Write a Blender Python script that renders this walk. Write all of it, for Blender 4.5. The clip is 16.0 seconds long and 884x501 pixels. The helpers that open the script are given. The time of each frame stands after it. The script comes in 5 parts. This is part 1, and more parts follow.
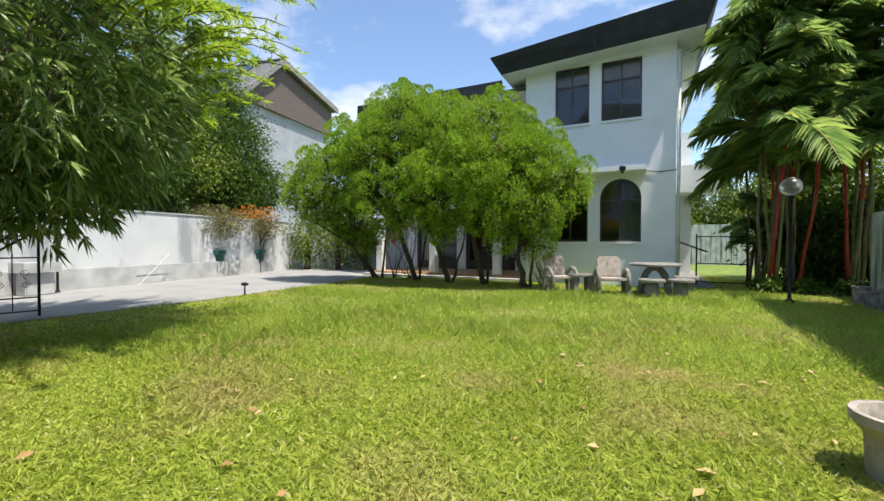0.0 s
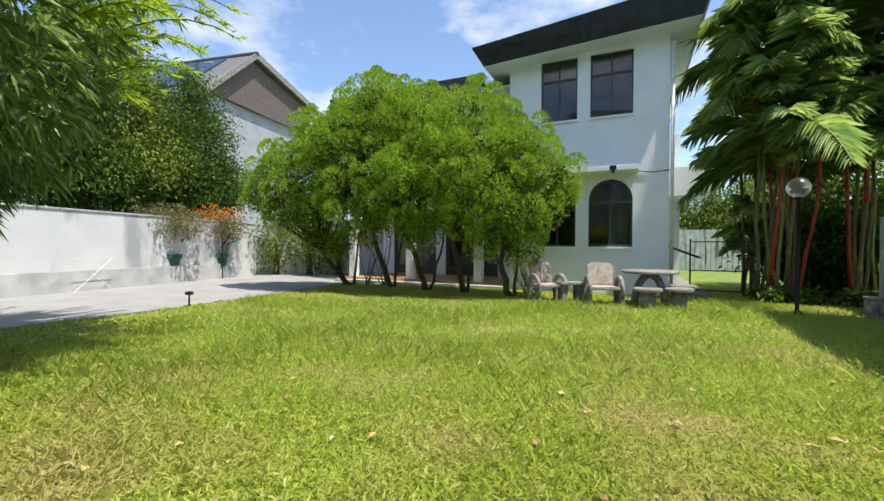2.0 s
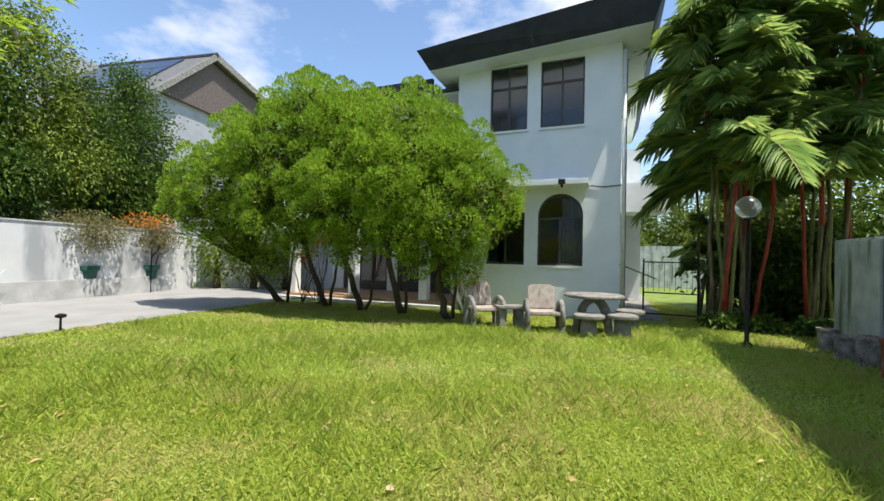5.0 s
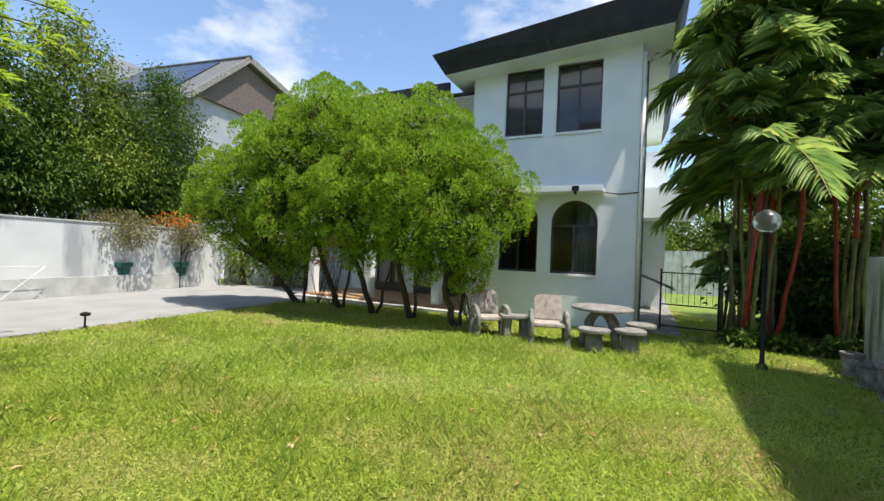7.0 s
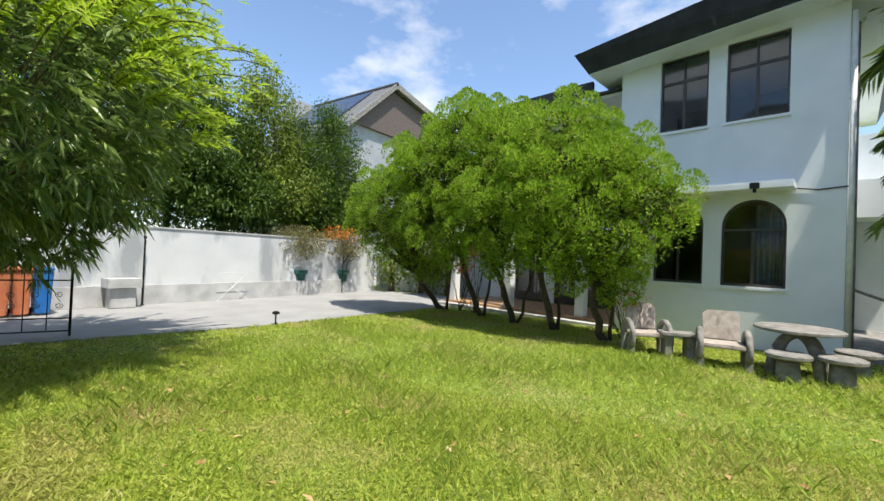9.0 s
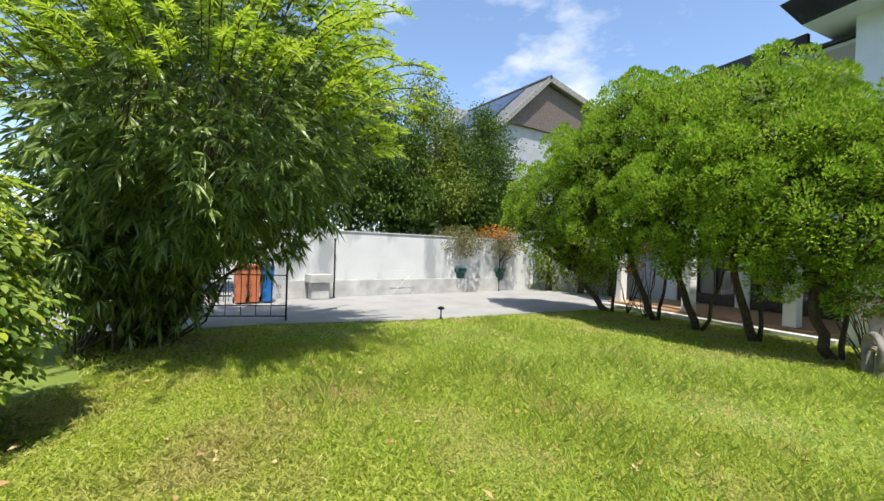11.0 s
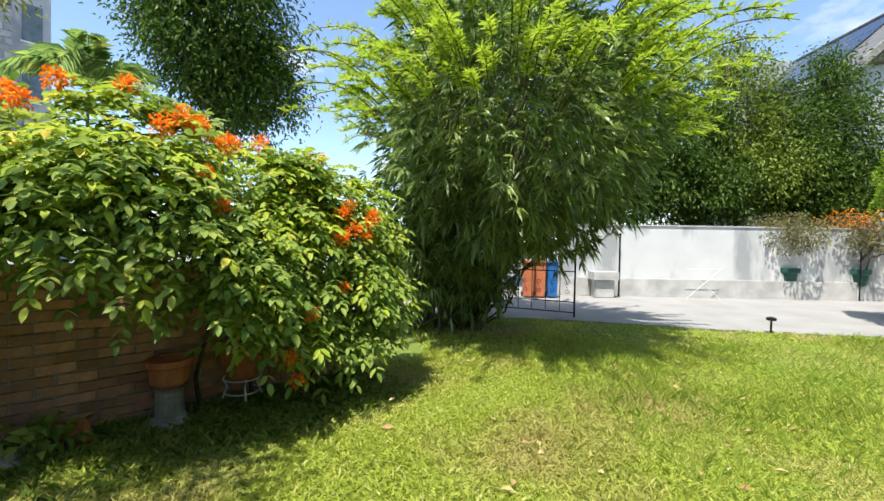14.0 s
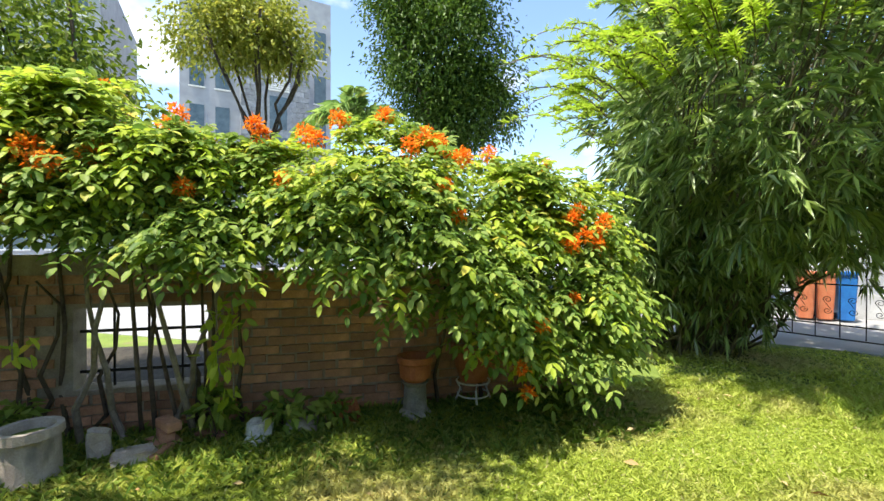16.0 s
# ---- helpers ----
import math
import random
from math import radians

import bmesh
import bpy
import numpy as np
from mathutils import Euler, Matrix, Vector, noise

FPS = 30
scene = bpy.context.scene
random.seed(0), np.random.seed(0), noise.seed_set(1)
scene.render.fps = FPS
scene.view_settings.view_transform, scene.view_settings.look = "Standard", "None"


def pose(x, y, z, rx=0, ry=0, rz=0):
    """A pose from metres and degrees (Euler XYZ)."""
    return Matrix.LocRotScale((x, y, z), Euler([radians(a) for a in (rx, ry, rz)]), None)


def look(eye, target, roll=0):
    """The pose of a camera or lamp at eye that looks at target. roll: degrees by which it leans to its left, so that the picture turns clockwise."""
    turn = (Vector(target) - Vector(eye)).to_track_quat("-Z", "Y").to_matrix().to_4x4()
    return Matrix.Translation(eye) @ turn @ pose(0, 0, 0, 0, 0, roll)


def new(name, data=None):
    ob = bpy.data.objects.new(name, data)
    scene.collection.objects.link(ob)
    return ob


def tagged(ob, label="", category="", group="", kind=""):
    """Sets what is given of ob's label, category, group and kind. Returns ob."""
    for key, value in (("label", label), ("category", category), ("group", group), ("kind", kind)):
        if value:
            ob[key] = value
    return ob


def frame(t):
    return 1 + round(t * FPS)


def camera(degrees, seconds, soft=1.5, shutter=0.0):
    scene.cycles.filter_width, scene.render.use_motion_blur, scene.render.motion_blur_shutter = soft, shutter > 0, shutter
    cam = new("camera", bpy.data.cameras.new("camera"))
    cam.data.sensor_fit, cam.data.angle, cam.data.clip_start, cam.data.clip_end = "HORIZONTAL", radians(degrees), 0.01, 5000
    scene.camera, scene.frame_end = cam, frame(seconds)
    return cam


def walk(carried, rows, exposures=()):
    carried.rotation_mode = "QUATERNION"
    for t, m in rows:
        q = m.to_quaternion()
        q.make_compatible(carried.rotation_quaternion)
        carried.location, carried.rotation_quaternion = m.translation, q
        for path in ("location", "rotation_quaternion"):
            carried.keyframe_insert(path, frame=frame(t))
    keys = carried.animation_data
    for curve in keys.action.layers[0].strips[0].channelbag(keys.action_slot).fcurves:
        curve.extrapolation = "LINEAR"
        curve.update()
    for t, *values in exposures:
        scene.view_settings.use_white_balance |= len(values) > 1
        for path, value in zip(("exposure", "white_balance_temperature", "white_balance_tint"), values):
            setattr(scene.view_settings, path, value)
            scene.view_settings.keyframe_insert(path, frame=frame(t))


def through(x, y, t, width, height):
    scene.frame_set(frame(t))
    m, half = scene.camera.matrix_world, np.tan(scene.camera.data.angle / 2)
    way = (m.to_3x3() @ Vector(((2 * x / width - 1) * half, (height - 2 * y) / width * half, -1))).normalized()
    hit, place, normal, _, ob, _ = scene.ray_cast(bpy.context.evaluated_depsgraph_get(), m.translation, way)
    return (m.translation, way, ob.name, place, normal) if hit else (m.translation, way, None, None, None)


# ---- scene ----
cam = camera(93.1, 16.0)
PATH = [
    (0, (0.342, 0.158, 1.224), (0.217, 2.153, 1.188), 0.1),
    (0.5, (0.356, 0.397, 1.229), (0.253, 2.394, 1.195), 0.2),
    (1, (0.369, 0.644, 1.222), (0.286, 2.642, 1.188), 0.3),
    (1.5, (0.368, 0.939, 1.235), (0.309, 2.938, 1.207), 0.3),
    (2, (0.431, 1.199, 1.226), (0.39, 3.199, 1.21), 0.4),
    (2.5, (0.532, 1.439, 1.25), (0.503, 3.438, 1.249), 0.5),
    (3, (0.648, 1.725, 1.242), (0.627, 3.725, 1.257), 0.7),
    (3.5, (0.79, 1.943, 1.265), (0.791, 3.942, 1.297), 0.9),
    (4, (1.038, 2.057, 1.278), (1.077, 4.056, 1.329), 1.1),
    (6.5, (2.048, 2.135, 1.64), (2.05, 4.135, 1.642), 2.4),
    (7, (2.071, 2.132, 1.652), (1.963, 4.129, 1.665), 2.4),
    (7.5, (2.042, 2.12, 1.664), (1.808, 4.106, 1.688), 2.3),
    (8, (1.99, 2.135, 1.657), (1.599, 4.096, 1.688), 2.3),
    (10.5, (1.76, 2.162, 1.619), (0.565, 3.766, 1.626), 2.0),
    (11, (1.712, 2.162, 1.614), (0.375, 3.65, 1.613), 1.8),
    (11.5, (1.669, 2.129, 1.604), (0.186, 3.471, 1.596), 1.6),
    (12, (1.631, 2.094, 1.602), (0.027, 3.289, 1.585), 1.4),
    (12.5, (1.585, 2.071, 1.591), (-0.136, 3.09, 1.567), 1.3),
    (13, (1.511, 2.03, 1.586), (-0.307, 2.863, 1.553), 1.2),
    (13.5, (1.425, 2.0, 1.583), (-0.471, 2.636, 1.54), 1.1),
    (14, (1.306, 1.973, 1.584), (-0.647, 2.401, 1.536), 1.0),
    (14.5, (1.189, 1.923, 1.581), (-0.802, 2.112, 1.536), 0.8),
    (15, (1.11, 1.861, 1.579), (-0.889, 1.81, 1.543), 0.5),
    (15.5, (1.098, 1.82, 1.586), (-0.881, 1.533, 1.557), 0.3),
    (16, (1.094, 1.798, 1.572), (-0.832, 1.258, 1.554), 0.1),
]
walk(cam, [(t, look(eye, target, roll)) for t, eye, target, roll in PATH], exposures=((0.0, 0.47), (8.0, 0.47), (11.0, 0.53), (13.0, 0.62), (14.5, 0.78), (16.0, 1.05)))

# ---- light ----
SUN_WAY = Vector((0.316, -0.25, 1.0)).normalized()
sun = new("sun", bpy.data.lights.new("sun", "SUN"))
sun.data.energy, sun.data.angle, sun.data.color = 5.0, radians(0.6), (1.0, 0.94, 0.82)
sun.matrix_world = look(SUN_WAY * 40, (0, 0, 0))

world = bpy.data.worlds.new("world")
scene.world = world
world.use_nodes = True
wn, wl = world.node_tree.nodes, world.node_tree.links
sky = wn.new("ShaderNodeTexSky")
sky.sky_type, sky.sun_disc = "NISHITA", False
sky.sun_elevation = math.asin(SUN_WAY.z)
sky.sun_rotation = math.atan2(SUN_WAY.x, SUN_WAY.y)
sky.ozone_density, sky.dust_density = 2.2, 0.5
coords = wn.new("ShaderNodeTexCoord")
stretch = wn.new("ShaderNodeMapping")
stretch.inputs["Scale"].default_value = (1.0, 1.0, 2.0)
stretch.inputs["Location"].default_value = (0.35, 0.2, 0.1)
puffs = wn.new("ShaderNodeTexNoise")
puffs.inputs["Scale"].default_value, puffs.inputs["Detail"].default_value = 2.3, 9.0
puffs.inputs["Roughness"].default_value = 0.55
cover = wn.new("ShaderNodeValToRGB")
cover.color_ramp.elements[0].position, cover.color_ramp.elements[1].position = 0.53, 0.66
cloudy = wn.new("ShaderNodeMix")
cloudy.data_type = "RGBA"
cloudy.inputs["B"].default_value = (4.6, 4.7, 4.85, 1)
wl.new(coords.outputs["Generated"], stretch.inputs["Vector"])
wl.new(stretch.outputs["Vector"], puffs.inputs["Vector"])
wl.new(puffs.outputs["Fac"], cover.inputs["Fac"])
wl.new(cover.outputs["Color"], cloudy.inputs["Factor"])
wl.new(sky.outputs["Color"], cloudy.inputs["A"])
wl.new(cloudy.outputs["Result"], wn["Background"].inputs["Color"])
wn["Background"].inputs["Strength"].default_value = 0.178
scene.view_settings.exposure = 0.5


# ---- materials ----
def surface(name, dark, light, scale=6.0, rough=0.8, bump=0.2, fine=60.0, metal=0.0, streak=None, spec=0.4, obj_random=0.0):
    """Two scales of variation between two colours, with fine relief. streak: a third colour in vertical runs."""
    m = bpy.data.materials.new(name)
    m.use_nodes = True
    n, l = m.node_tree.nodes, m.node_tree.links
    b = n["Principled BSDF"]
    tc = n.new("ShaderNodeTexCoord")
    big, small = n.new("ShaderNodeTexNoise"), n.new("ShaderNodeTexNoise")
    big.inputs["Scale"].default_value, big.inputs["Detail"].default_value = scale, 5
    small.inputs["Scale"].default_value, small.inputs["Detail"].default_value = fine, 4
    for tex in (big, small):
        l.new(tc.outputs["Object"], tex.inputs["Vector"])
    mixf = n.new("ShaderNodeMath")
    mixf.operation = "MULTIPLY_ADD"
    mixf.inputs[1].default_value = 0.35
    l.new(small.outputs["Fac"], mixf.inputs[0])
    scaled = n.new("ShaderNodeMath")
    scaled.operation = "MULTIPLY"
    scaled.inputs[1].default_value = 0.65
    l.new(big.outputs["Fac"], scaled.inputs[0])
    l.new(scaled.outputs[0], mixf.inputs[2])
    ramp = n.new("ShaderNodeValToRGB")
    ramp.color_ramp.elements[0].position, ramp.color_ramp.elements[1].position = 0.35, 0.65
    ramp.color_ramp.elements[0].color, ramp.color_ramp.elements[1].color = (*dark, 1), (*light, 1)
    l.new(mixf.outputs[0], ramp.inputs["Fac"])
    colour = ramp.outputs["Color"]
    if streak:
        mp = n.new("ShaderNodeMapping")
        mp.inputs["Scale"].default_value = streak[1]
        runs = n.new("ShaderNodeTexNoise")
        runs.inputs["Scale"].default_value, runs.inputs["Detail"].default_value = 1.0, 6
        l.new(tc.outputs["Object"], mp.inputs["Vector"])
        l.new(mp.outputs["Vector"], runs.inputs["Vector"])
        cut = n.new("ShaderNodeValToRGB")
        cut.color_ramp.elements[0].position, cut.color_ramp.elements[1].position = streak[2], streak[2] + 0.12
        l.new(runs.outputs["Fac"], cut.inputs["Fac"])
        mx = n.new("ShaderNodeMix")
        mx.data_type = "RGBA"
        l.new(cut.outputs["Color"], mx.inputs["Factor"])
        l.new(colour, mx.inputs["A"])
        mx.inputs["B"].default_value = (*streak[0], 1)
        colour = mx.outputs["Result"]
    if obj_random:
        info, hs = n.new("ShaderNodeObjectInfo"), n.new("ShaderNodeHueSaturation")
        mr = n.new("ShaderNodeMapRange")
        mr.inputs["To Min"].default_value, mr.inputs["To Max"].default_value = 1 - obj_random, 1 + obj_random
        l.new(info.outputs["Random"], mr.inputs["Value"])
        l.new(mr.outputs["Result"], hs.inputs["Value"])
        l.new(colour, hs.inputs["Color"])
        colour = hs.outputs["Color"]
    l.new(colour, b.inputs["Base Color"])
    b.inputs["Roughness"].default_value, b.inputs["Metallic"].default_value = rough, metal
    b.inputs["Specular IOR Level"].default_value = spec
    if bump:
        bp = n.new("ShaderNodeBump")
        bp.inputs["Strength"].default_value, bp.inputs["Distance"].default_value = bump, 0.02
        l.new(mixf.outputs[0], bp.inputs["Height"])
        l.new(bp.outputs["Normal"], b.inputs["Normal"])
    return m


def foliage(name, dark, light, through=0.35, rough=0.5, spec=0.35, third=None, patch=None):
    """Leaves: colour by island, some light passing through the blade."""
    m = bpy.data.materials.new(name)
    m.use_nodes = True
    n, l = m.node_tree.nodes, m.node_tree.links
    b, out = n["Principled BSDF"], n["Material Output"]
    geo, ramp = n.new("ShaderNodeNewGeometry"), n.new("ShaderNodeValToRGB")
    ramp.color_ramp.elements[0].color, ramp.color_ramp.elements[1].color = (*dark, 1), (*light, 1)
    if third:
        e = ramp.color_ramp.elements.new(0.93)
        e.color = (*light, 1)
        ramp.color_ramp.elements[2].color = (*third, 1)
    l.new(geo.outputs["Random Per Island"], ramp.inputs["Fac"])
    colour = ramp.outputs["Color"]
    if patch:
        tc, spots, cut, mx = (n.new("ShaderNode" + k) for k in ("TexCoord", "TexNoise", "ValToRGB", "Mix"))
        spots.inputs["Scale"].default_value, spots.inputs["Detail"].default_value = 0.75, 6
        cut.color_ramp.elements[0].position, cut.color_ramp.elements[1].position = 0.48, 0.68
        mx.data_type = "RGBA"
        l.new(tc.outputs["Object"], spots.inputs["Vector"])
        l.new(spots.outputs["Fac"], cut.inputs["Fac"])
        l.new(cut.outputs["Color"], mx.inputs["Factor"])
        l.new(colour, mx.inputs["A"])
        mx.inputs["B"].default_value = (*patch, 1)
        colour = mx.outputs["Result"]
    l.new(colour, b.inputs["Base Color"])
    b.inputs["Roughness"].default_value, b.inputs["Specular IOR Level"].default_value = rough, spec
    tr, mix = n.new("ShaderNodeBsdfTranslucent"), n.new("ShaderNodeMixShader")
    mix.inputs[0].default_value = through
    l.new(colour, tr.inputs["Color"])
    l.new(b.outputs[0], mix.inputs[1])
    l.new(tr.outputs[0], mix.inputs[2])
    l.new(mix.outputs[0], out.inputs["Surface"])
    return m


def glass(name, tint, rough=0.02):
    m = bpy.data.materials.new(name)
    m.use_nodes = True
    b = m.node_tree.nodes["Principled BSDF"]
    b.inputs["Base Color"].default_value = (*tint, 1)
    b.inputs["Roughness"].default_value, b.inputs["Transmission Weight"].default_value = rough, 1.0
    return m


M_WALL = surface("house_paint", (0.76, 0.79, 0.82), (0.86, 0.88, 0.90), 1.5, 0.75, 0.25, 90)
M_YARD = surface("yard_wall_paint", (0.58, 0.59, 0.60), (0.68, 0.69, 0.69), 1.2, 0.8, 0.3, 70, streak=((0.36, 0.375, 0.39), (1.3, 1.3, 0.4), 0.5))
M_BASE = surface("stained_render", (0.36, 0.36, 0.355), (0.60, 0.60, 0.59), 2.4, 0.85, 0.3, 40)
M_FASCIA = surface("fascia_black", (0.012, 0.014, 0.018), (0.03, 0.033, 0.038), 3.0, 0.6, 0.2, 50, streak=((0.06, 0.062, 0.065), (5.0, 5.0, 0.8), 0.62))
M_ROOF = surface("roof_tile", (0.05, 0.05, 0.055), (0.1, 0.1, 0.1), 4.0, 0.7, 0.4, 40)
M_FRAME = surface("window_bronze", (0.05, 0.045, 0.045), (0.085, 0.08, 0.08), 8.0, 0.4, 0.0, 50, metal=0.4)
M_GLASS = glass("pane_glass", (0.62, 0.68, 0.7))
# dark colour stands in for the gloom of unlit rooms
M_DARK = surface("room_gloom", (0.10, 0.09, 0.08), (0.16, 0.15, 0.13), 3.0, 0.9, 0.0)
M_CURTAIN = surface("curtain_cloth", (0.2, 0.24, 0.26), (0.4, 0.44, 0.46), 14.0, 0.9, 0.1)
M_CONC = surface("weathered_concrete", (0.13, 0.125, 0.115), (0.34, 0.32, 0.30), 7.0, 0.9, 0.6, 80)
M_STONE = surface("pinkish_concrete", (0.30, 0.25, 0.22), (0.50, 0.44, 0.39), 9.0, 0.9, 0.6, 90, streak=((0.16, 0.15, 0.14), (5.0, 5.0, 2.0), 0.6))
M_DRIVE = surface("drive_concrete", (0.26, 0.256, 0.252), (0.34, 0.335, 0.33), 1.1, 0.85, 0.25, 70)
M_KERB = surface("drive_edge", (0.20, 0.21, 0.21), (0.32, 0.33, 0.33), 5.0, 0.9, 0.4, 60)
M_PLINTH = surface("patio_floor", (0.36, 0.20, 0.10), (0.52, 0.34, 0.2), 5.0, 0.6, 0.2, 50)
M_IRON = surface("black_iron", (0.012, 0.012, 0.013), (0.03, 0.028, 0.027), 20.0, 0.5, 0.2, 90, metal=0.5)
M_SOIL = surface("soil_and_grass", (0.10, 0.15, 0.022), (0.20, 0.26, 0.045), 2.2, 0.95, 0.8, 45, streak=((0.22, 0.17, 0.09), (1.3, 1.3, 1.3), 0.62))
M_BARK = surface("bark", (0.05, 0.036, 0.026), (0.13, 0.10, 0.075), 14.0, 0.9, 0.9, 60)
M_DRUM = surface("flaking_drum", (0.10, 0.07, 0.06), (0.40, 0.37, 0.35), 7.0, 0.85, 0.5, 40, streak=((0.22, 0.07, 0.04), (4.0, 4.0, 3.0), 0.55))
M_RUST = surface("rusty_drum", (0.20, 0.045, 0.02), (0.34, 0.09, 0.04), 6.0, 0.7, 0.4, 50, streak=((0.5, 0.47, 0.44), (6.0, 6.0, 3.0), 0.62))
M_STEM = surface("pale_stem", (0.16, 0.13, 0.10), (0.30, 0.26, 0.21), 12.0, 0.9, 0.5, 60)
M_FARWALL = surface("far_paint", (0.30, 0.31, 0.34), (0.40, 0.41, 0.44), 1.5, 0.8, 0.1, 40)
M_CANE = surface("bamboo_cane", (0.05, 0.045, 0.02), (0.14, 0.12, 0.05), 6.0, 0.6, 0.2, 50)
M_BRICK = surface("old_brick", (0.26, 0.13, 0.08), (0.5, 0.27, 0.17), 9.0, 0.9, 0.6, 60, obj_random=0.35)
M_MORTAR = surface("mortar", (0.22, 0.18, 0.14), (0.4, 0.34, 0.27), 8.0, 0.95, 0.6, 80)
M_FENCE = surface("mossy_concrete_wall", (0.34, 0.37, 0.36), (0.62, 0.64, 0.62), 3.0, 0.9, 0.4, 50, streak=((0.16, 0.19, 0.12), (5.0, 5.0, 0.5), 0.52))
M_POTG = surface("green_glaze", (0.012, 0.07, 0.055), (0.03, 0.12, 0.095), 10.0, 0.35, 0.1, 60)
M_TERRA = surface("terracotta", (0.30, 0.09, 0.04), (0.46, 0.17, 0.08), 8.0, 0.8, 0.3, 60)
# near-black ground colour with the shade behind the brick wall put into it
M_SHADED_GROUND = surface("shaded_ground", (0.02, 0.016, 0.012), (0.06, 0.05, 0.035), 8.0, 0.95, 0.8, 60)
M_FLAKE = surface("flaking_plaster", (0.3, 0.29, 0.27), (0.72, 0.71, 0.68), 14.0, 0.9, 0.6, 70)
M_WHITE = surface("white_metal", (0.62, 0.62, 0.6), (0.8, 0.8, 0.78), 8.0, 0.5, 0.05, 50)
M_GLOBE = glass("lamp_globe", (0.9, 0.92, 0.94), 0.3)
M_RED = surface("red_shaft", (0.26, 0.02, 0.014), (0.45, 0.055, 0.03), 6.0, 0.45, 0.05, 40)
M_PALMGR = surface("palm_green_stem", (0.14, 0.16, 0.04), (0.3, 0.28, 0.09), 5.0, 0.6, 0.2, 60)
M_FARROOF = surface("far_roof_tile", (0.10, 0.10, 0.105), (0.17, 0.17, 0.17), 4.0, 0.7, 0.4, 40)
M_PALMST = surface("palm_stem", (0.09, 0.07, 0.035), (0.2, 0.16, 0.08), 5.0, 0.7, 0.3, 60)
M_ORANGE = surface("orange_plastic", (0.55, 0.15, 0.06), (0.66, 0.24, 0.12), 5.0, 0.5, 0.05, 40)
M_BLUE = surface("blue_plastic", (0.02, 0.13, 0.42), (0.03, 0.2, 0.55), 5.0, 0.5, 0.05, 40)
M_BROWN = surface("brown_cladding", (0.10, 0.075, 0.07), (0.16, 0.125, 0.115), 6.0, 0.8, 0.2, 50)
M_SOLAR = surface("solar_cell", (0.012, 0.02, 0.045), (0.025, 0.04, 0.08), 3.0, 0.15, 0.0, 40, spec=0.6)
M_GREYB = surface("grey_block", (0.2, 0.21, 0.23), (0.32, 0.33, 0.35), 5.0, 0.9, 0.3, 40, obj_random=0.25)
M_FARGL = surface("far_window", (0.05, 0.08, 0.1), (0.12, 0.17, 0.2), 2.0, 0.1, 0.0)
M_ROAD = surface("street_concrete", (0.24, 0.235, 0.23), (0.35, 0.345, 0.34), 3.0, 0.9, 0.3, 60)

L_GRASS = foliage("grass_blade", (0.32, 0.4, 0.05), (0.55, 0.61, 0.125), 0.48, 0.6, 0.15, (0.74, 0.66, 0.36), (0.58, 0.51, 0.22))
L_TALL = foliage("tall_grass_blade", (0.38, 0.52, 0.08), (0.58, 0.68, 0.17), 0.6, 0.5, 0.2)
L_LITTER = foliage("fallen_leaf", (0.35, 0.2, 0.08), (0.6, 0.45, 0.22), 0.2, 0.7, 0.2, (0.75, 0.72, 0.6))
L_THUJA = foliage("thuja_spray", (0.14, 0.28, 0.018), (0.41, 0.57, 0.06), 0.42, 0.6, 0.15, (0.45, 0.36, 0.16))
# darker green puts the crown's inner shade into the colour, some dead brown
L_INNER_SHADE = foliage("thuja_inner_shade", (0.06, 0.10, 0.015), (0.14, 0.17, 0.035), 0.2, 0.7, 0.1, (0.22, 0.16, 0.08))
# pale third colour paints gloss highlights onto a few leaves
L_BAMBOO = foliage("bamboo_leaf_glints", (0.08, 0.155, 0.03), (0.37, 0.48, 0.14), 0.44, 0.35, 0.5, (0.7, 0.75, 0.5))
L_BAMTIP = foliage("bamboo_young_leaf", (0.34, 0.5, 0.03), (0.5, 0.62, 0.07), 0.55, 0.45, 0.35)
L_HEDGE = foliage("hedge_leaf", (0.12, 0.22, 0.035), (0.37, 0.47, 0.1), 0.47, 0.5, 0.2, (0.6, 0.58, 0.12))
L_VINE = foliage("vine_leaf", (0.32, 0.45, 0.035), (0.55, 0.63, 0.08), 0.5, 0.5, 0.25, (0.82, 0.62, 0.1))
L_FLOWER = foliage("orange_petal", (0.85, 0.17, 0.012), (1.0, 0.42, 0.04), 0.45, 0.6, 0.2)
L_RED = foliage("red_petal", (0.6, 0.02, 0.015), (0.75, 0.05, 0.03), 0.3, 0.6, 0.2)
L_PALM = foliage("palm_leaf", (0.15, 0.27, 0.07), (0.4, 0.54, 0.15), 0.52, 0.48, 0.3, (0.62, 0.64, 0.18))
L_YELLOW = foliage("yellowing_leaf", (0.2, 0.24, 0.03), (0.42, 0.44, 0.08), 0.45, 0.5, 0.2, (0.66, 0.56, 0.1))
L_DARKT = foliage("dark_tree_leaf", (0.035, 0.08, 0.01), (0.12, 0.20, 0.025), 0.35, 0.5, 0.3)
L_MIDT = foliage("garden_tree_leaf", (0.09, 0.15, 0.015), (0.24, 0.32, 0.04), 0.35, 0.5, 0.3, (0.38, 0.34, 0.1))
L_DRY = foliage("bougainvillea_leaf", (0.13, 0.14, 0.05), (0.27, 0.24, 0.11), 0.3, 0.6, 0.2)


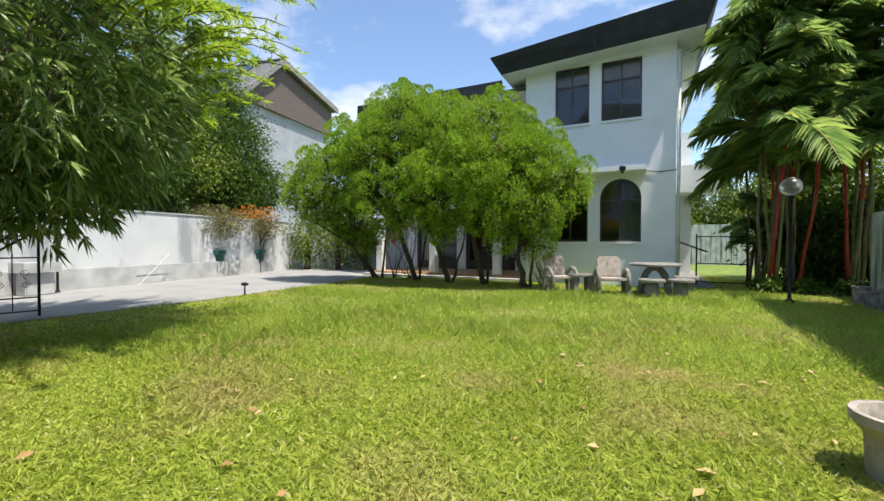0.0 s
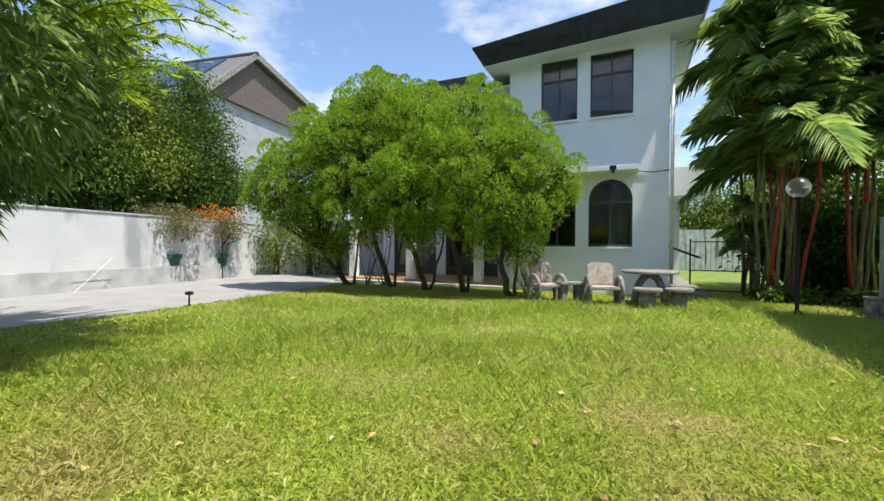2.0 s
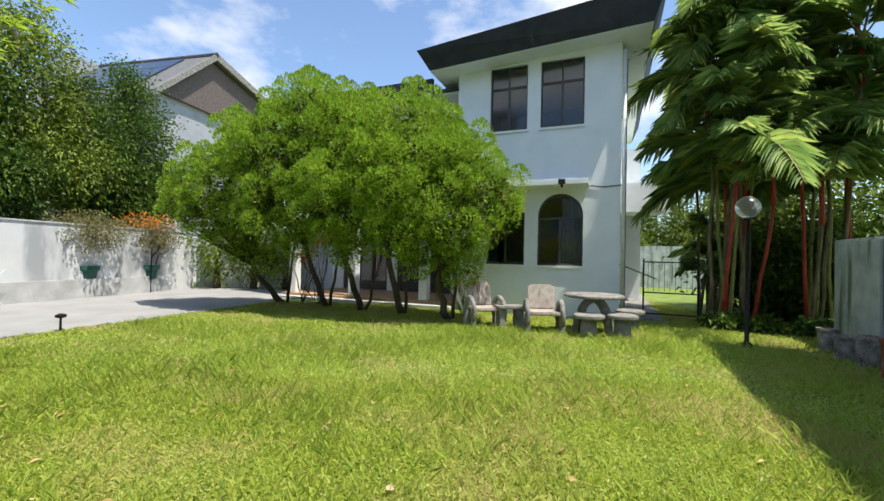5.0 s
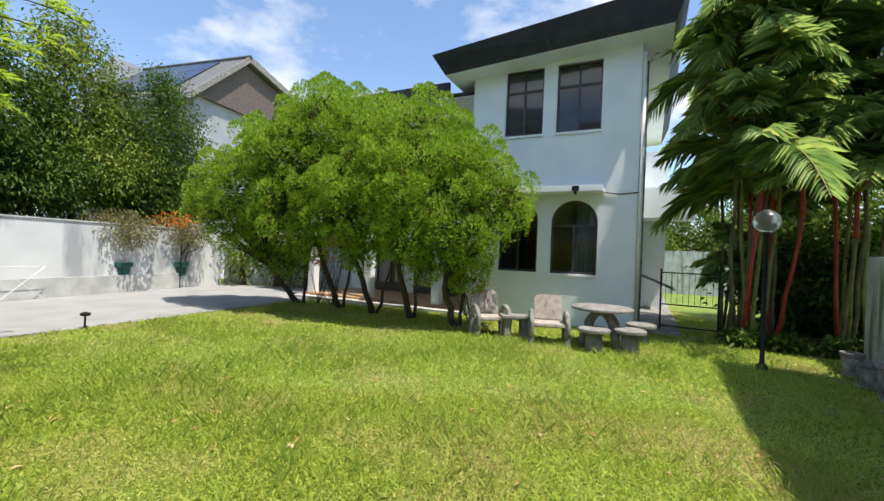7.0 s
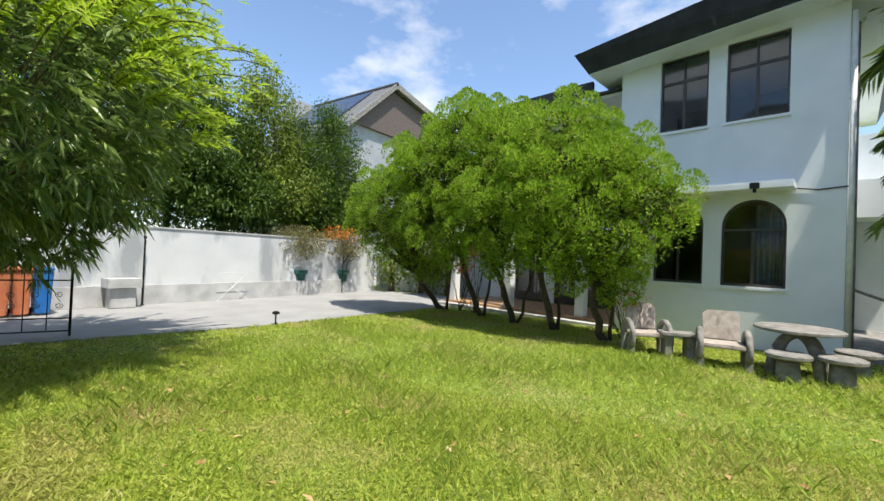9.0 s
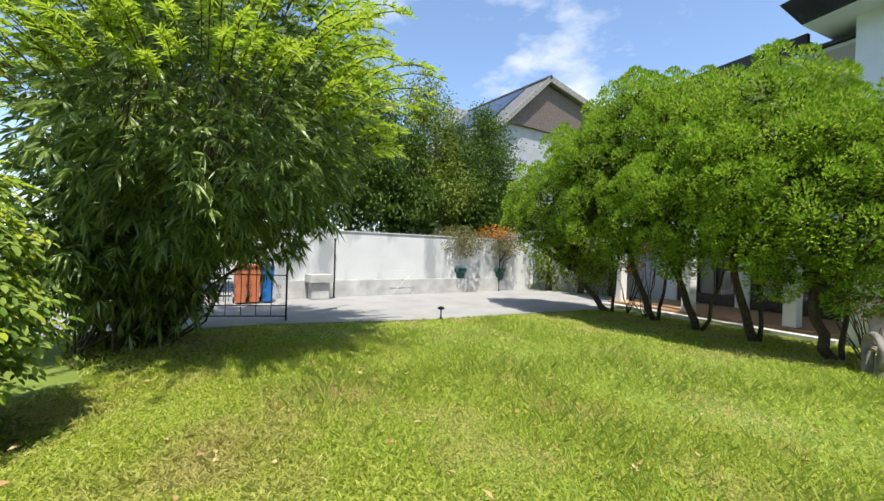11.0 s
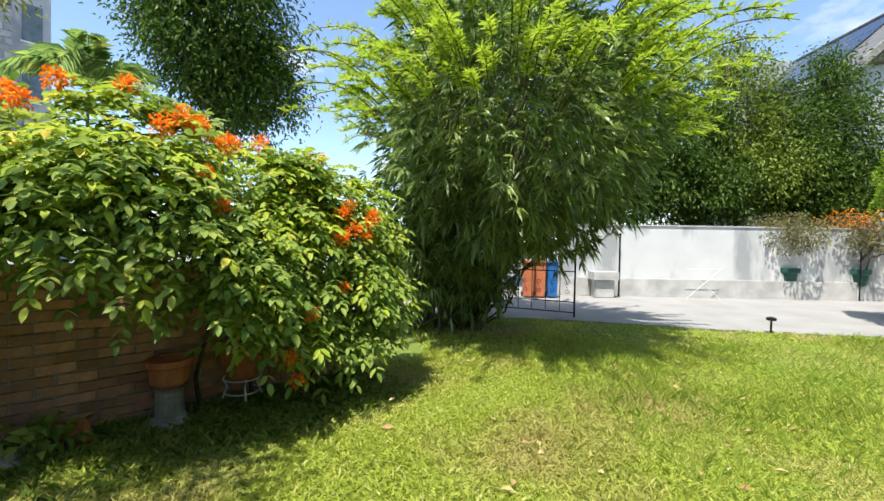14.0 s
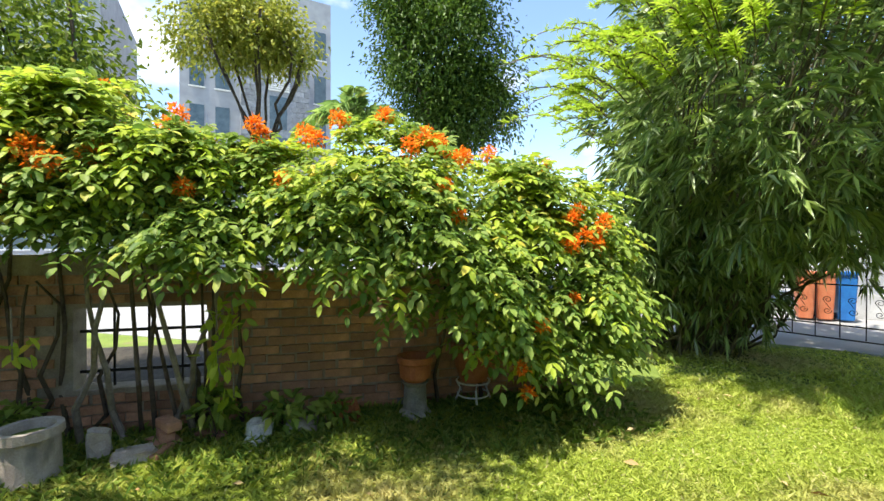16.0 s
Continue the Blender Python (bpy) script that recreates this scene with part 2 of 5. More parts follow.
# ---- mesh helpers ----
class Geo:
    """Gathers corners and faces of one mesh."""

    def __init__(self):
        self.v, self.f = [], []

    def add(self, v, f):
        k = len(self.v)
        self.v += [tuple(p) for p in v]
        self.f += [tuple(i + k for i in q) for q in f]
        return self

    def box(self, x0, x1, y0, y1, z0, z1, m=None):
        v = [Vector((x, y, z)) for z in (z0, z1) for x, y in ((x0, y0), (x1, y0), (x1, y1), (x0, y1))]
        if m:
            v = [m @ p for p in v]
        return self.add(v, [(3, 2, 1, 0), (4, 5, 6, 7), (0, 1, 5, 4), (1, 2, 6, 5), (2, 3, 7, 6), (3, 0, 4, 7)])

    def tube(self, pts, radii, n=8, closed=False):
        pts = [Vector(p) for p in pts]
        v, f = [], []
        for i, p in enumerate(pts):
            way = (pts[min(i + 1, len(pts) - 1)] - pts[max(i - 1, 0)]).normalized()
            side = way.cross(Vector((0.31, 0.2, 0.93)) if abs(way.z) < 0.9 else Vector((1, 0, 0))).normalized()
            up = side.cross(way)
            r = radii[i] if isinstance(radii, (list, tuple)) else radii
            v += [p + r * (math.cos(2 * math.pi * k / n) * side + math.sin(2 * math.pi * k / n) * up) for k in range(n)]
        for i in range(len(pts) - 1):
            f += [(i * n + k, i * n + (k + 1) % n, (i + 1) * n + (k + 1) % n, (i + 1) * n + k) for k in range(n)]
        f += [tuple(range(n))[::-1], tuple((len(pts) - 1) * n + k for k in range(n))]
        return self.add(v, f)

    def lathe(self, profile, n=20, m=None):
        v = [Vector((r * math.cos(2 * math.pi * k / n), r * math.sin(2 * math.pi * k / n), z)) for r, z in profile for k in range(n)]
        if m:
            v = [m @ p for p in v]
        f = [(i * n + k, i * n + (k + 1) % n, (i + 1) * n + (k + 1) % n, (i + 1) * n + k) for i in range(len(profile) - 1) for k in range(n)]
        f += [tuple(range(n))[::-1], tuple((len(profile) - 1) * n + k for k in range(n))]
        return self.add(v, f)

    def prism(self, outline, a, b):
        """An outline of (x, z) pairs, drawn through from y = a to y = b."""
        n = len(outline)
        v = [(x, a, z) for x, z in outline] + [(x, b, z) for x, z in outline]
        f = [tuple(range(n)), tuple(range(2 * n - 1, n - 1, -1))] + [(i, i + n, (i + 1) % n + n, (i + 1) % n) for i in range(n)]
        return self.add(v, f)


def part(name, geo, material, parent=None, label="", at=None, smooth=False, bevel=0.0):
    me = bpy.data.meshes.new(name)
    me.from_pydata(geo.v, [], geo.f)
    me.validate()
    if bevel:
        bm = bmesh.new()
        bm.from_mesh(me)
        bmesh.ops.recalc_face_normals(bm, faces=bm.faces)
        edges = [e for e in bm.edges if len(e.link_faces) == 2 and e.calc_face_angle() > 0.6]
        bmesh.ops.bevel(bm, geom=edges, offset=bevel, segments=2, affect="EDGES", clamp_overlap=True)
        bm.to_mesh(me)
        bm.free()
    me.materials.append(material)
    if smooth:
        me.polygons.foreach_set("use_smooth", [True] * len(me.polygons))
    ob = new(name, me)
    if parent:
        ob.parent = parent
    if at:
        ob.matrix_basis = at
    if label:
        ob["label"] = label
    return ob


def thing(name, label, category, at=None, group="", kind=""):
    ob = tagged(new(name), label, category, group, kind)
    if at:
        ob.matrix_basis = at
    return ob


rng = np.random.default_rng(5)


def unit(a):
    return a / (np.linalg.norm(a, axis=1, keepdims=True) + 1e-9)


def leaves(name, base, way, length, width, material, parent=None, fold=0.25, droop=0.25, lean=None, oval=False):
    """One mesh of many leaf blades from base along way: two folded halves, or oval blades of three cupped facets."""
    n = len(base)
    way = unit(way)
    ref = rng.normal(size=(n, 3)) * 0.5 + np.array([0, 0, 1.0]) if lean is None else lean
    side = unit(np.cross(way, ref))
    up = np.cross(side, way)
    length, width = np.broadcast_to(length, n)[:, None], np.broadcast_to(width, n)[:, None]
    mid = base + way * length * 0.45
    tip = base + way * length - np.array([0, 0, 1.0]) * length * droop
    lift = up * width * fold
    if oval:
        sag = np.array([0, 0, 1.0]) * length * droop
        m1, m2 = base + way * length * 0.28 - sag * 0.08, base + way * length * 0.68 - sag * 0.46
        v = np.stack([base, m1 + side * width * 0.46 + lift, m2 + side * width * 0.44 + lift, tip, m2 - side * width * 0.44 + lift, m1 - side * width * 0.46 + lift, m1, m2], 1).reshape(-1, 3)
        k = np.arange(n)[:, None] * 8
        idx = np.concatenate([k, k + 1, k + 6, k + 1, k + 2, k + 6, k + 2, k + 7, k + 6, k + 2, k + 3, k + 7,
                              k, k + 6, k + 5, k + 6, k + 4, k + 5, k + 6, k + 7, k + 4, k + 7, k + 3, k + 4], 1).ravel()
    else:
        v = np.stack([base, mid + side * width / 2 + lift, tip, mid - side * width / 2 + lift], 1).reshape(-1, 3)
        k = np.arange(n)[:, None] * 4
        idx = np.concatenate([k, k + 1, k + 2, k, k + 2, k + 3], 1).ravel()
    me = bpy.data.meshes.new(name)
    me.vertices.add(len(v))
    me.vertices.foreach_set("co", v.astype(np.float32).ravel())
    me.loops.add(len(idx))
    me.loops.foreach_set("vertex_index", idx.astype(np.int32))
    me.polygons.add(len(idx) // 3)
    me.polygons.foreach_set("loop_start", np.arange(0, len(idx), 3, dtype=np.int32))
    me.update(calc_edges=True)
    me.materials.append(material)
    ob = new(name, me)
    if parent:
        ob.parent = parent
    return ob


def ball(n, r=(1, 1, 1), shell=0.55):
    d = unit(rng.normal(size=(n, 3)))
    return d * (shell + (1 - shell) * rng.random((n, 1))) * np.array(r), d


def limb(geo, a, b, r0, r1, bend=0.15, n=6, seg=5):
    a, b = Vector(a), Vector(b)
    off = Vector(rng.normal(size=3)) * bend * (b - a).length
    pts = [a.lerp(b, i / seg) + off * math.sin(math.pi * i / seg) * (0.6 + 0.4 * math.sin(i * 2.1)) for i in range(seg + 1)]
    geo.tube(pts, [r0 + (r1 - r0) * i / seg for i in range(seg + 1)], n)


# ---- ground, drive, boundary walls ----
ground = tagged(part("ground", Geo().box(-150, 150, -150, 150, -0.4, 0.0), M_SOIL), "patchy lawn soil reaching to the horizon", "ground", kind="structure")

drive = Geo()
drive.add([(-10.3, 7.0, 0.012), (-6.45, 6.4, 0.012), (-4.95, 9.3, 0.012), (-4.15, 11.9, 0.012), (-3.2, 14.4, 0.012), (-2.6, 16.5, 0.012), (-2.6, 19.5, 0.012), (-8.0, 19.0, 0.012),
           (-13.5, -2.0, 0.012), (-9.2, -2.0, 0.012)], [(0, 1, 2, 3, 4, 5, 6, 7), (8, 9, 1, 0)])
tagged(part("driveway", drive, M_DRIVE), "pale grey concrete driveway beside the lawn", "driveway", kind="structure")
kerb = Geo()
edge = [(-6.6, 6.1), (-5.7, 7.8), (-4.95, 9.3), (-4.5, 10.6), (-4.15, 11.9), (-3.6, 13.3), (-3.15, 14.4)]
for (xa, ya), (xb, yb) in zip(edge, edge[1:]):
    w = Vector((yb - ya, xa - xb, 0)).normalized() * 0.16
    v = [(xa, ya, z) for z in (0.0, 0.035)] + [(xb, yb, z) for z in (0.0, 0.035)]
    kerb.add([(xa, ya, 0.03), (xb, yb, 0.03), (xb + w.x, yb + w.y, 0.03), (xa + w.x, ya + w.y, 0.03),
              (xa, ya, -0.1), (xb, yb, -0.1), (xb + w.x, yb + w.y, -0.1), (xa + w.x, ya + w.y, -0.1)],
             [(3, 2, 1, 0), (4, 5, 6, 7), (0, 1, 5, 4), (2, 3, 7, 6), (1, 2, 6, 5), (3, 0, 4, 7)])
tagged(part("kerb", kerb, M_KERB), "damp grey concrete drive edging", "kerb", kind="structure")

# white yard wall along the drive, with a thicker footing
WALL_A, WALL_B = Vector((-10.5, 7.15, 0)), Vector((-7.75, 18.6, 0))
wall_rot = math.degrees(math.atan2(WALL_B.y - WALL_A.y, WALL_B.x - WALL_A.x))
wall_len = (WALL_B - WALL_A).length
wall_at = pose(WALL_A.x, WALL_A.y, 0, 0, 0, wall_rot)
tagged(part("wall_west", Geo().box(0, wall_len, 0, 0.18, 0, 2.12), M_YARD, at=wall_at), "white painted yard wall with broad grey streaks", "wall", kind="structure")
tagged(part("wall_footing", Geo().box(0, wall_len - 2.0, -0.1, -0.002, 0, 0.55), M_BASE, at=wall_at, bevel=0.015), "stained white plinth along the yard wall", "wall", kind="structure")
tagged(part("wall_cap", Geo().box(0, wall_len, -0.03, 0.21, 2.122, 2.16), M_BASE, at=wall_at), "weathered wall coping", "wall", kind="structure")
tagged(part("wall_north", Geo().box(-8.2, -2.4, 19.6, 19.8, 0, 2.4), M_YARD), "white wall closing the drive's end", "wall", kind="structure")

# concrete boundary wall on the lawn's other side
FENCE_A, FENCE_B = Vector((9.15, 9.9, 0)), Vector((3.2, -3.3, 0))
fence_rot = math.degrees(math.atan2(FENCE_B.y - FENCE_A.y, FENCE_B.x - FENCE_A.x))
fence_len = (FENCE_B - FENCE_A).length
fence_at = pose(FENCE_A.x, FENCE_A.y, 0, 0, 0, fence_rot)
fence = tagged(part("wall_east", Geo().box(0, fence_len, 0.02, 0.16, 0, 1.9), M_FENCE, at=fence_at), "mossy streaked concrete boundary wall", "wall", kind="structure")
for i in range(9):
    part("panel", Geo().box(0.06 + i * 1.6, 1.58 + i * 1.6, -0.02, 0.018, 0.02, 1.86), M_FENCE, fence, bevel=0.008)
tagged(part("wall_south", Geo().box(-1.2, 3.4, -4.1, -3.9, 0, 1.9), M_FENCE), "concrete wall behind the lawn", "wall", kind="structure")

# neighbour's house behind the boundary wall
neighbour = thing("neighbour_house", "tall pale rendered house behind the boundary wall", "house", fence_at)
part("wall", Geo().box(2.6, fence_len + 3, 1.3, 9.0, 0, 8.2), M_WALL, neighbour)
part("roof", Geo().box(2.3, fence_len + 3.5, 0.9, 9.4, 8.2, 8.5), M_ROOF, neighbour)

# ---- the house ----
HOUSE = pose(6.03, 12.08, 0, 0, 0, -23.0)
house = thing("house", "two-storey white house with a black eaves band", "house", HOUSE)
T = 0.2
W_LOW = ((-3.33, -2.30), (-1.96, -0.85))
W_UP = ((-3.28, -2.28), (-1.94, -0.86))
LEFT = -4.2
def front(geo):
    part("front_wall", geo, M_WALL, house)


front(Geo().box(LEFT, 0, 0, T, 0, 1.27))
front(Geo().box(LEFT, 0, 0, T, 3.1, 4.81))
front(Geo().prism([(LEFT, 6.54), (0, 6.54), (0, 6.75), (LEFT, 6.55)], 0, T))
for spans, z0, z1 in ((W_LOW, 1.27, 3.1), (W_UP, 4.81, 6.54)):
    xs = [LEFT] + [x for s in spans for x in s] + [0]
    for a, b in zip(xs[::2], xs[1::2]):
        front(Geo().box(a, b, 0, T, z0, z1))
for a, b in W_LOW:
    mid, r, spring = (a + b) / 2, (b - a) / 2, 3.1 - (b - a) / 2
    arc = [(mid + r * math.cos(k * math.pi / 14), spring + r * math.sin(k * math.pi / 14)) for k in range(15)]
    part("spandrel", Geo().prism([(b, 3.1)] + arc[:8], 0, T), M_WALL, house)
    part("spandrel", Geo().prism([(a, 3.1)] + arc[7:], 0, T), M_WALL, house)
part("side_wall", Geo().box(-T, 0, T + 0.002, 9.0, 0, 6.8), M_WALL, house)
part("side_wall", Geo().box(LEFT, LEFT + T, T + 0.002, 9.0, 0, 6.45), M_WALL, house)
part("back_wall", Geo().box(LEFT, 0, 9.002, 9.2, 0, 6.45), M_WALL, house)
# added floors and inner wall, coloured dark so the panes read as unlit
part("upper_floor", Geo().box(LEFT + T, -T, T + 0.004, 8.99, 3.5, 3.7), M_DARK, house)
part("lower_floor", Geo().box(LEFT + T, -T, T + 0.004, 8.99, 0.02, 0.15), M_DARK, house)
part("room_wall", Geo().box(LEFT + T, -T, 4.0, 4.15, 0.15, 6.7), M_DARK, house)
# eaves: black band leaning outwards and rising along the front, pale soffit, pitched roof
OUT_T, OUT_B = 0.9, 0.62
x0, x1, y1 = LEFT, 0.0, 9.2


def eave(x, top):
    return 6.93 + (x + 5.1) * 0.1 if top else 6.46 + (x + 4.82) * 0.06


ring = lambda o, top, dz=0.0: [(x, y, eave(x, top) + dz) for x, y in ((x0 - o, -o), (x1 + o, -o), (x1 + o, y1 + o), (x0 - o, y1 + o))]
part("fascia", Geo().add(ring(OUT_T, True) + ring(OUT_B, False) + ring(OUT_T - 0.1, True) + ring(OUT_B - 0.1, False),
     [(i, (i + 1) % 4, (i + 1) % 4 + 4, i + 4) for i in range(4)] + [(i + 8, i + 12, (i + 1) % 4 + 12, (i + 1) % 4 + 8) for i in range(4)] + [(i, i + 8, (i + 1) % 4 + 8, (i + 1) % 4) for i in range(4)]), M_FASCIA, house, "black weathered eaves band")
SLAB = [(3, 2, 1, 0), (4, 5, 6, 7), (0, 1, 5, 4), (1, 2, 6, 5), (2, 3, 7, 6), (3, 0, 4, 7)]
part("soffit", Geo().add(ring(OUT_B, False, -0.005) + ring(OUT_B, False, 0.07), SLAB), M_WALL, house)
part("roof", Geo().add(ring(OUT_T - 0.1, True, -0.14) + ring(OUT_T - 0.1, True, -0.03), SLAB), M_ROOF, house)
part("ledge", Geo().box(-4.15, -0.72, -0.5, -0.002, 3.24, 3.38), M_WALL, house, "white concrete window hood", bevel=0.012)


def window(a, b, z0, z1, arched, curtain=False):
    """A bronze casement pair under a fixed top light."""
    w = part("window", Geo().box(a, b, 0.07, 0.13, z0, z0 + 0.06), M_FRAME, house)
    mid, r = (a + b) / 2, (b - a) / 2
    spring = z1 - r
    bar = z0 + (z1 - z0) * (0.64 if arched else 0.66)
    fr = Geo()
    fr.box(a, a + 0.045, 0.07, 0.13, z0 + 0.06, spring if arched else z1 - 0.05)
    fr.box(b - 0.045, b, 0.07, 0.13, z0 + 0.06, spring if arched else z1 - 0.05)
    fr.box(mid - 0.028, mid + 0.028, 0.068, 0.132, z0 + 0.06, bar)
    fr.box(a + 0.045, b - 0.045, 0.066, 0.134, bar, bar + 0.055)
    if arched:
        outer = [(mid + r * math.cos(k * math.pi / 16), spring + r * math.sin(k * math.pi / 16)) for k in range(17)]
        inner = [(mid + (r - 0.05) * math.cos(k * math.pi / 16), spring + (r - 0.05) * math.sin(k * math.pi / 16)) for k in range(17)]
        for k in range(16):
            fr.prism([outer[k], outer[k + 1], inner[k + 1], inner[k]], 0.07, 0.13)
    else:
        fr.box(a, b, 0.07, 0.13, z1 - 0.05, z1)
        fr.box(mid - 0.02, mid + 0.02, 0.072, 0.128, bar + 0.055, z1 - 0.05)
    part("frame", fr, M_FRAME, w, "dark bronze aluminium frame")
    for p, q in ((a + 0.045, mid - 0.028), (mid + 0.028, b - 0.045)):
        part("pane", Geo().box(p, q, 0.097, 0.103, z0 + 0.06, bar), M_GLASS, w)
    if arched:
        part("pane", Geo().prism([p for p in inner if p[1] > bar + 0.05] + [(a + 0.045, bar + 0.055), (b - 0.045, bar + 0.055)], 0.097, 0.103), M_GLASS, w)
    else:
        part("pane", Geo().box(a + 0.045, b - 0.045, 0.097, 0.103, bar + 0.055, z1 - 0.05), M_GLASS, w)
    part("sill", Geo().box(a - 0.03, b + 0.03, -0.05, -0.002, z0 - 0.06, z0 - 0.004), M_WALL, w)
    if curtain:
        c = Geo()
        n = 24
        xs = [mid + 0.02 + (b - mid - 0.06) * i / n for i in range(n + 1)]
        ys = [0.26 + 0.035 * math.sin(i * 1.9) for i in range(n + 1)]
        c.add([(x, y, z0 + 0.03) for x, y in zip(xs, ys)] + [(x, y, z1 - 0.1) for x, y in zip(xs, ys)], [(i, i + 1, i + n + 2, i + n + 1) for i in range(n)])
        part("curtain", c, M_CURTAIN, w, "patterned sheer curtain")


window(*W_LOW[0], 1.27, 3.1, True)
window(*W_LOW[1], 1.27, 3.1, True, True)
window(*W_UP[0], 4.81, 6.54, False)
window(*W_UP[1], 4.81, 6.54, False)

# entrance wing set back behind the trees
g = Geo()
BACK = 2.6
WING = -10.2
doors = ((-9.7, -7.8), (-7.4, -5.3))
xs = [WING] + [x for s in doors for x in s] + [LEFT]
for a, b in zip(xs[::2], xs[1::2]):
    g.box(a, b, BACK, BACK + T, 0.16, 2.6)
g.box(WING, LEFT, BACK, BACK + T, 2.6, 6.2)
part("wing_wall", g, M_WALL, house)
part("wing_side", Geo().box(WING, WING + T, BACK + T + 0.002, 9.0, 0, 6.2), M_WALL, house)
part("wing_back", Geo().box(WING, LEFT, 9.0, 9.2, 0, 6.2), M_WALL, house)
# added inner wall, the same painted gloom behind the doors
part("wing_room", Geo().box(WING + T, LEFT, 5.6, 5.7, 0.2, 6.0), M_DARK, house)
part("wing_roof", Geo().box(WING - 0.7, LEFT - 0.002, BACK - 2.3, 9.8, 6.26, 6.32), M_ROOF, house)
part("wing_soffit", Geo().box(WING - 0.6, LEFT - 0.002, BACK - 2.2, 9.7, 6.16, 6.24), M_WALL, house)
part("wing_fascia", Geo().box(WING - 0.72, LEFT - 0.88, BACK - 2.42, BACK - 2.31, 6.12, 6.62), M_FASCIA, house)
part("wing_fascia", Geo().box(WING - 0.82, WING - 0.72, BACK - 2.42, 9.8, 6.12, 6.62), M_FASCIA, house)
part("patio", Geo().box(WING, LEFT - 0.002, -0.05, BACK - 0.002, 0.0, 0.16), M_PLINTH, house, "orange-brown tiled patio step", bevel=0.01)
part("patio_edge", Geo().box(WING - 0.1, LEFT - 0.004, -0.4, -0.052, 0.0, 0.09), M_BASE, house)
for x in (-9.9, -7.6, -5.2):
    part("pillar", Geo().box(x - 0.13, x + 0.13, 0.05, 0.31, 0.162, 6.155), M_WALL, house, bevel=0.01)
for a, b in doors:
    d = part("door", Geo().box(a, a + 0.08, BACK + 0.05, BACK + 0.12, 0.16, 2.6).box(b - 0.08, b, BACK + 0.05, BACK + 0.12, 0.16, 2.6).box(a + 0.08, b - 0.08, BACK + 0.05, BACK + 0.12, 2.5, 2.6), M_FRAME, house, "dark framed glass entrance door")
    n = 3
    for i in range(n):
        p = a + 0.1 + (b - a - 0.2) * i / n
        part("leaf", Geo().box(p, p + 0.05, BACK + 0.06, BACK + 0.11, 0.18, 2.5).box(p, p + (b - a - 0.2) / n, BACK + 0.062, BACK + 0.108, 0.18, 0.5), M_FRAME, d)
    part("pane", Geo().box(a + 0.08, b - 0.08, BACK + 0.12, BACK + 0.126, 0.2, 2.5), M_GLASS, d)
# pipes and box at the corner
part("drain_pipe", Geo().tube([(0.06, -0.06, 0.05), (0.06, -0.06, 6.5)], 0.045, 10), M_WHITE, house, "white rain pipe", smooth=True)
part("drain_pipe", Geo().tube([(0.1, 0.5, 0.05), (0.1, 0.5, 6.5)], 0.04, 10), M_CONC, house, "grey rain pipe", smooth=True)
part("floodlight", Geo().box(-1.4, -1.24, -0.58, -0.502, 3.24, 3.36).box(-1.35, -1.29, -0.56, -0.51, 3.16, 3.24), M_IRON, house, "small black floodlight under the hood", bevel=0.01)
part("cable", Geo().tube([(-0.72, -0.02, 3.27), (-0.4, -0.02, 3.22), (0.02, -0.02, 3.25)], 0.012, 6), M_IRON, house)
bal = part("rear_wing", Geo().box(0.02, 0.8, 6.0, 9.2, 0, 5.6), M_WALL, house, "white rear wing of the house")
part("balcony", Geo().box(0.02, 1.6, 4.6, 5.998, 3.1, 3.3).box(1.45, 1.6, 4.6, 5.998, 3.3, 4.1).box(0.02, 1.45, 4.6, 4.72, 3.3, 4.1), M_WALL, house, "white balcony over the side passage", bevel=0.01)
part("awning", Geo().add([(0.03, 1.2, 1.35), (0.9, 1.2, 1.0), (0.9, 2.2, 1.0), (0.03, 2.2, 1.35), (0.03, 1.2, 1.31), (0.9, 1.2, 0.96), (0.9, 2.2, 0.96), (0.03, 2.2, 1.31)],
     [(0, 1, 2, 3), (7, 6, 5, 4), (0, 4, 5, 1), (1, 5, 6, 2), (2, 6, 7, 3), (3, 7, 4, 0)]), M_CONC, house, "low grey lean-to awning")

tagged(part("path", Geo().box(0.1, 1.0, 0.2, 14, 0.0, 0.05), M_CONC, at=HOUSE), "pale concrete side path", "path", kind="structure")
tagged(part("wall_rear", Geo().box(-2, 7, 15.0, 15.2, 0, 2.3), M_FENCE, at=HOUSE), "grey rear garden wall", "wall", kind="structure")

# ---- side gate ----
gate = thing("side_gate", "thin black metal garden gate, closed", "gate", pose(6.85, 12.55, 0, 0, 0, -27))
part("post", Geo().box(-0.02, 0.02, -0.02, 0.02, 0, 1.5), M_IRON, gate)
part("post", Geo().box(1.16, 1.2, -0.02, 0.02, 0, 1.45), M_IRON, gate)
for z in (0.12, 0.64, 1.4):
    part("rail", Geo().box(0.02, 1.16, -0.012, 0.012, z, z + 0.03), M_IRON, gate)
for i in range(9):
    part("bar", Geo().box(0.1 + i * 0.12, 0.11 + i * 0.12, -0.006, 0.006, 0.69, 1.4), M_IRON, gate)


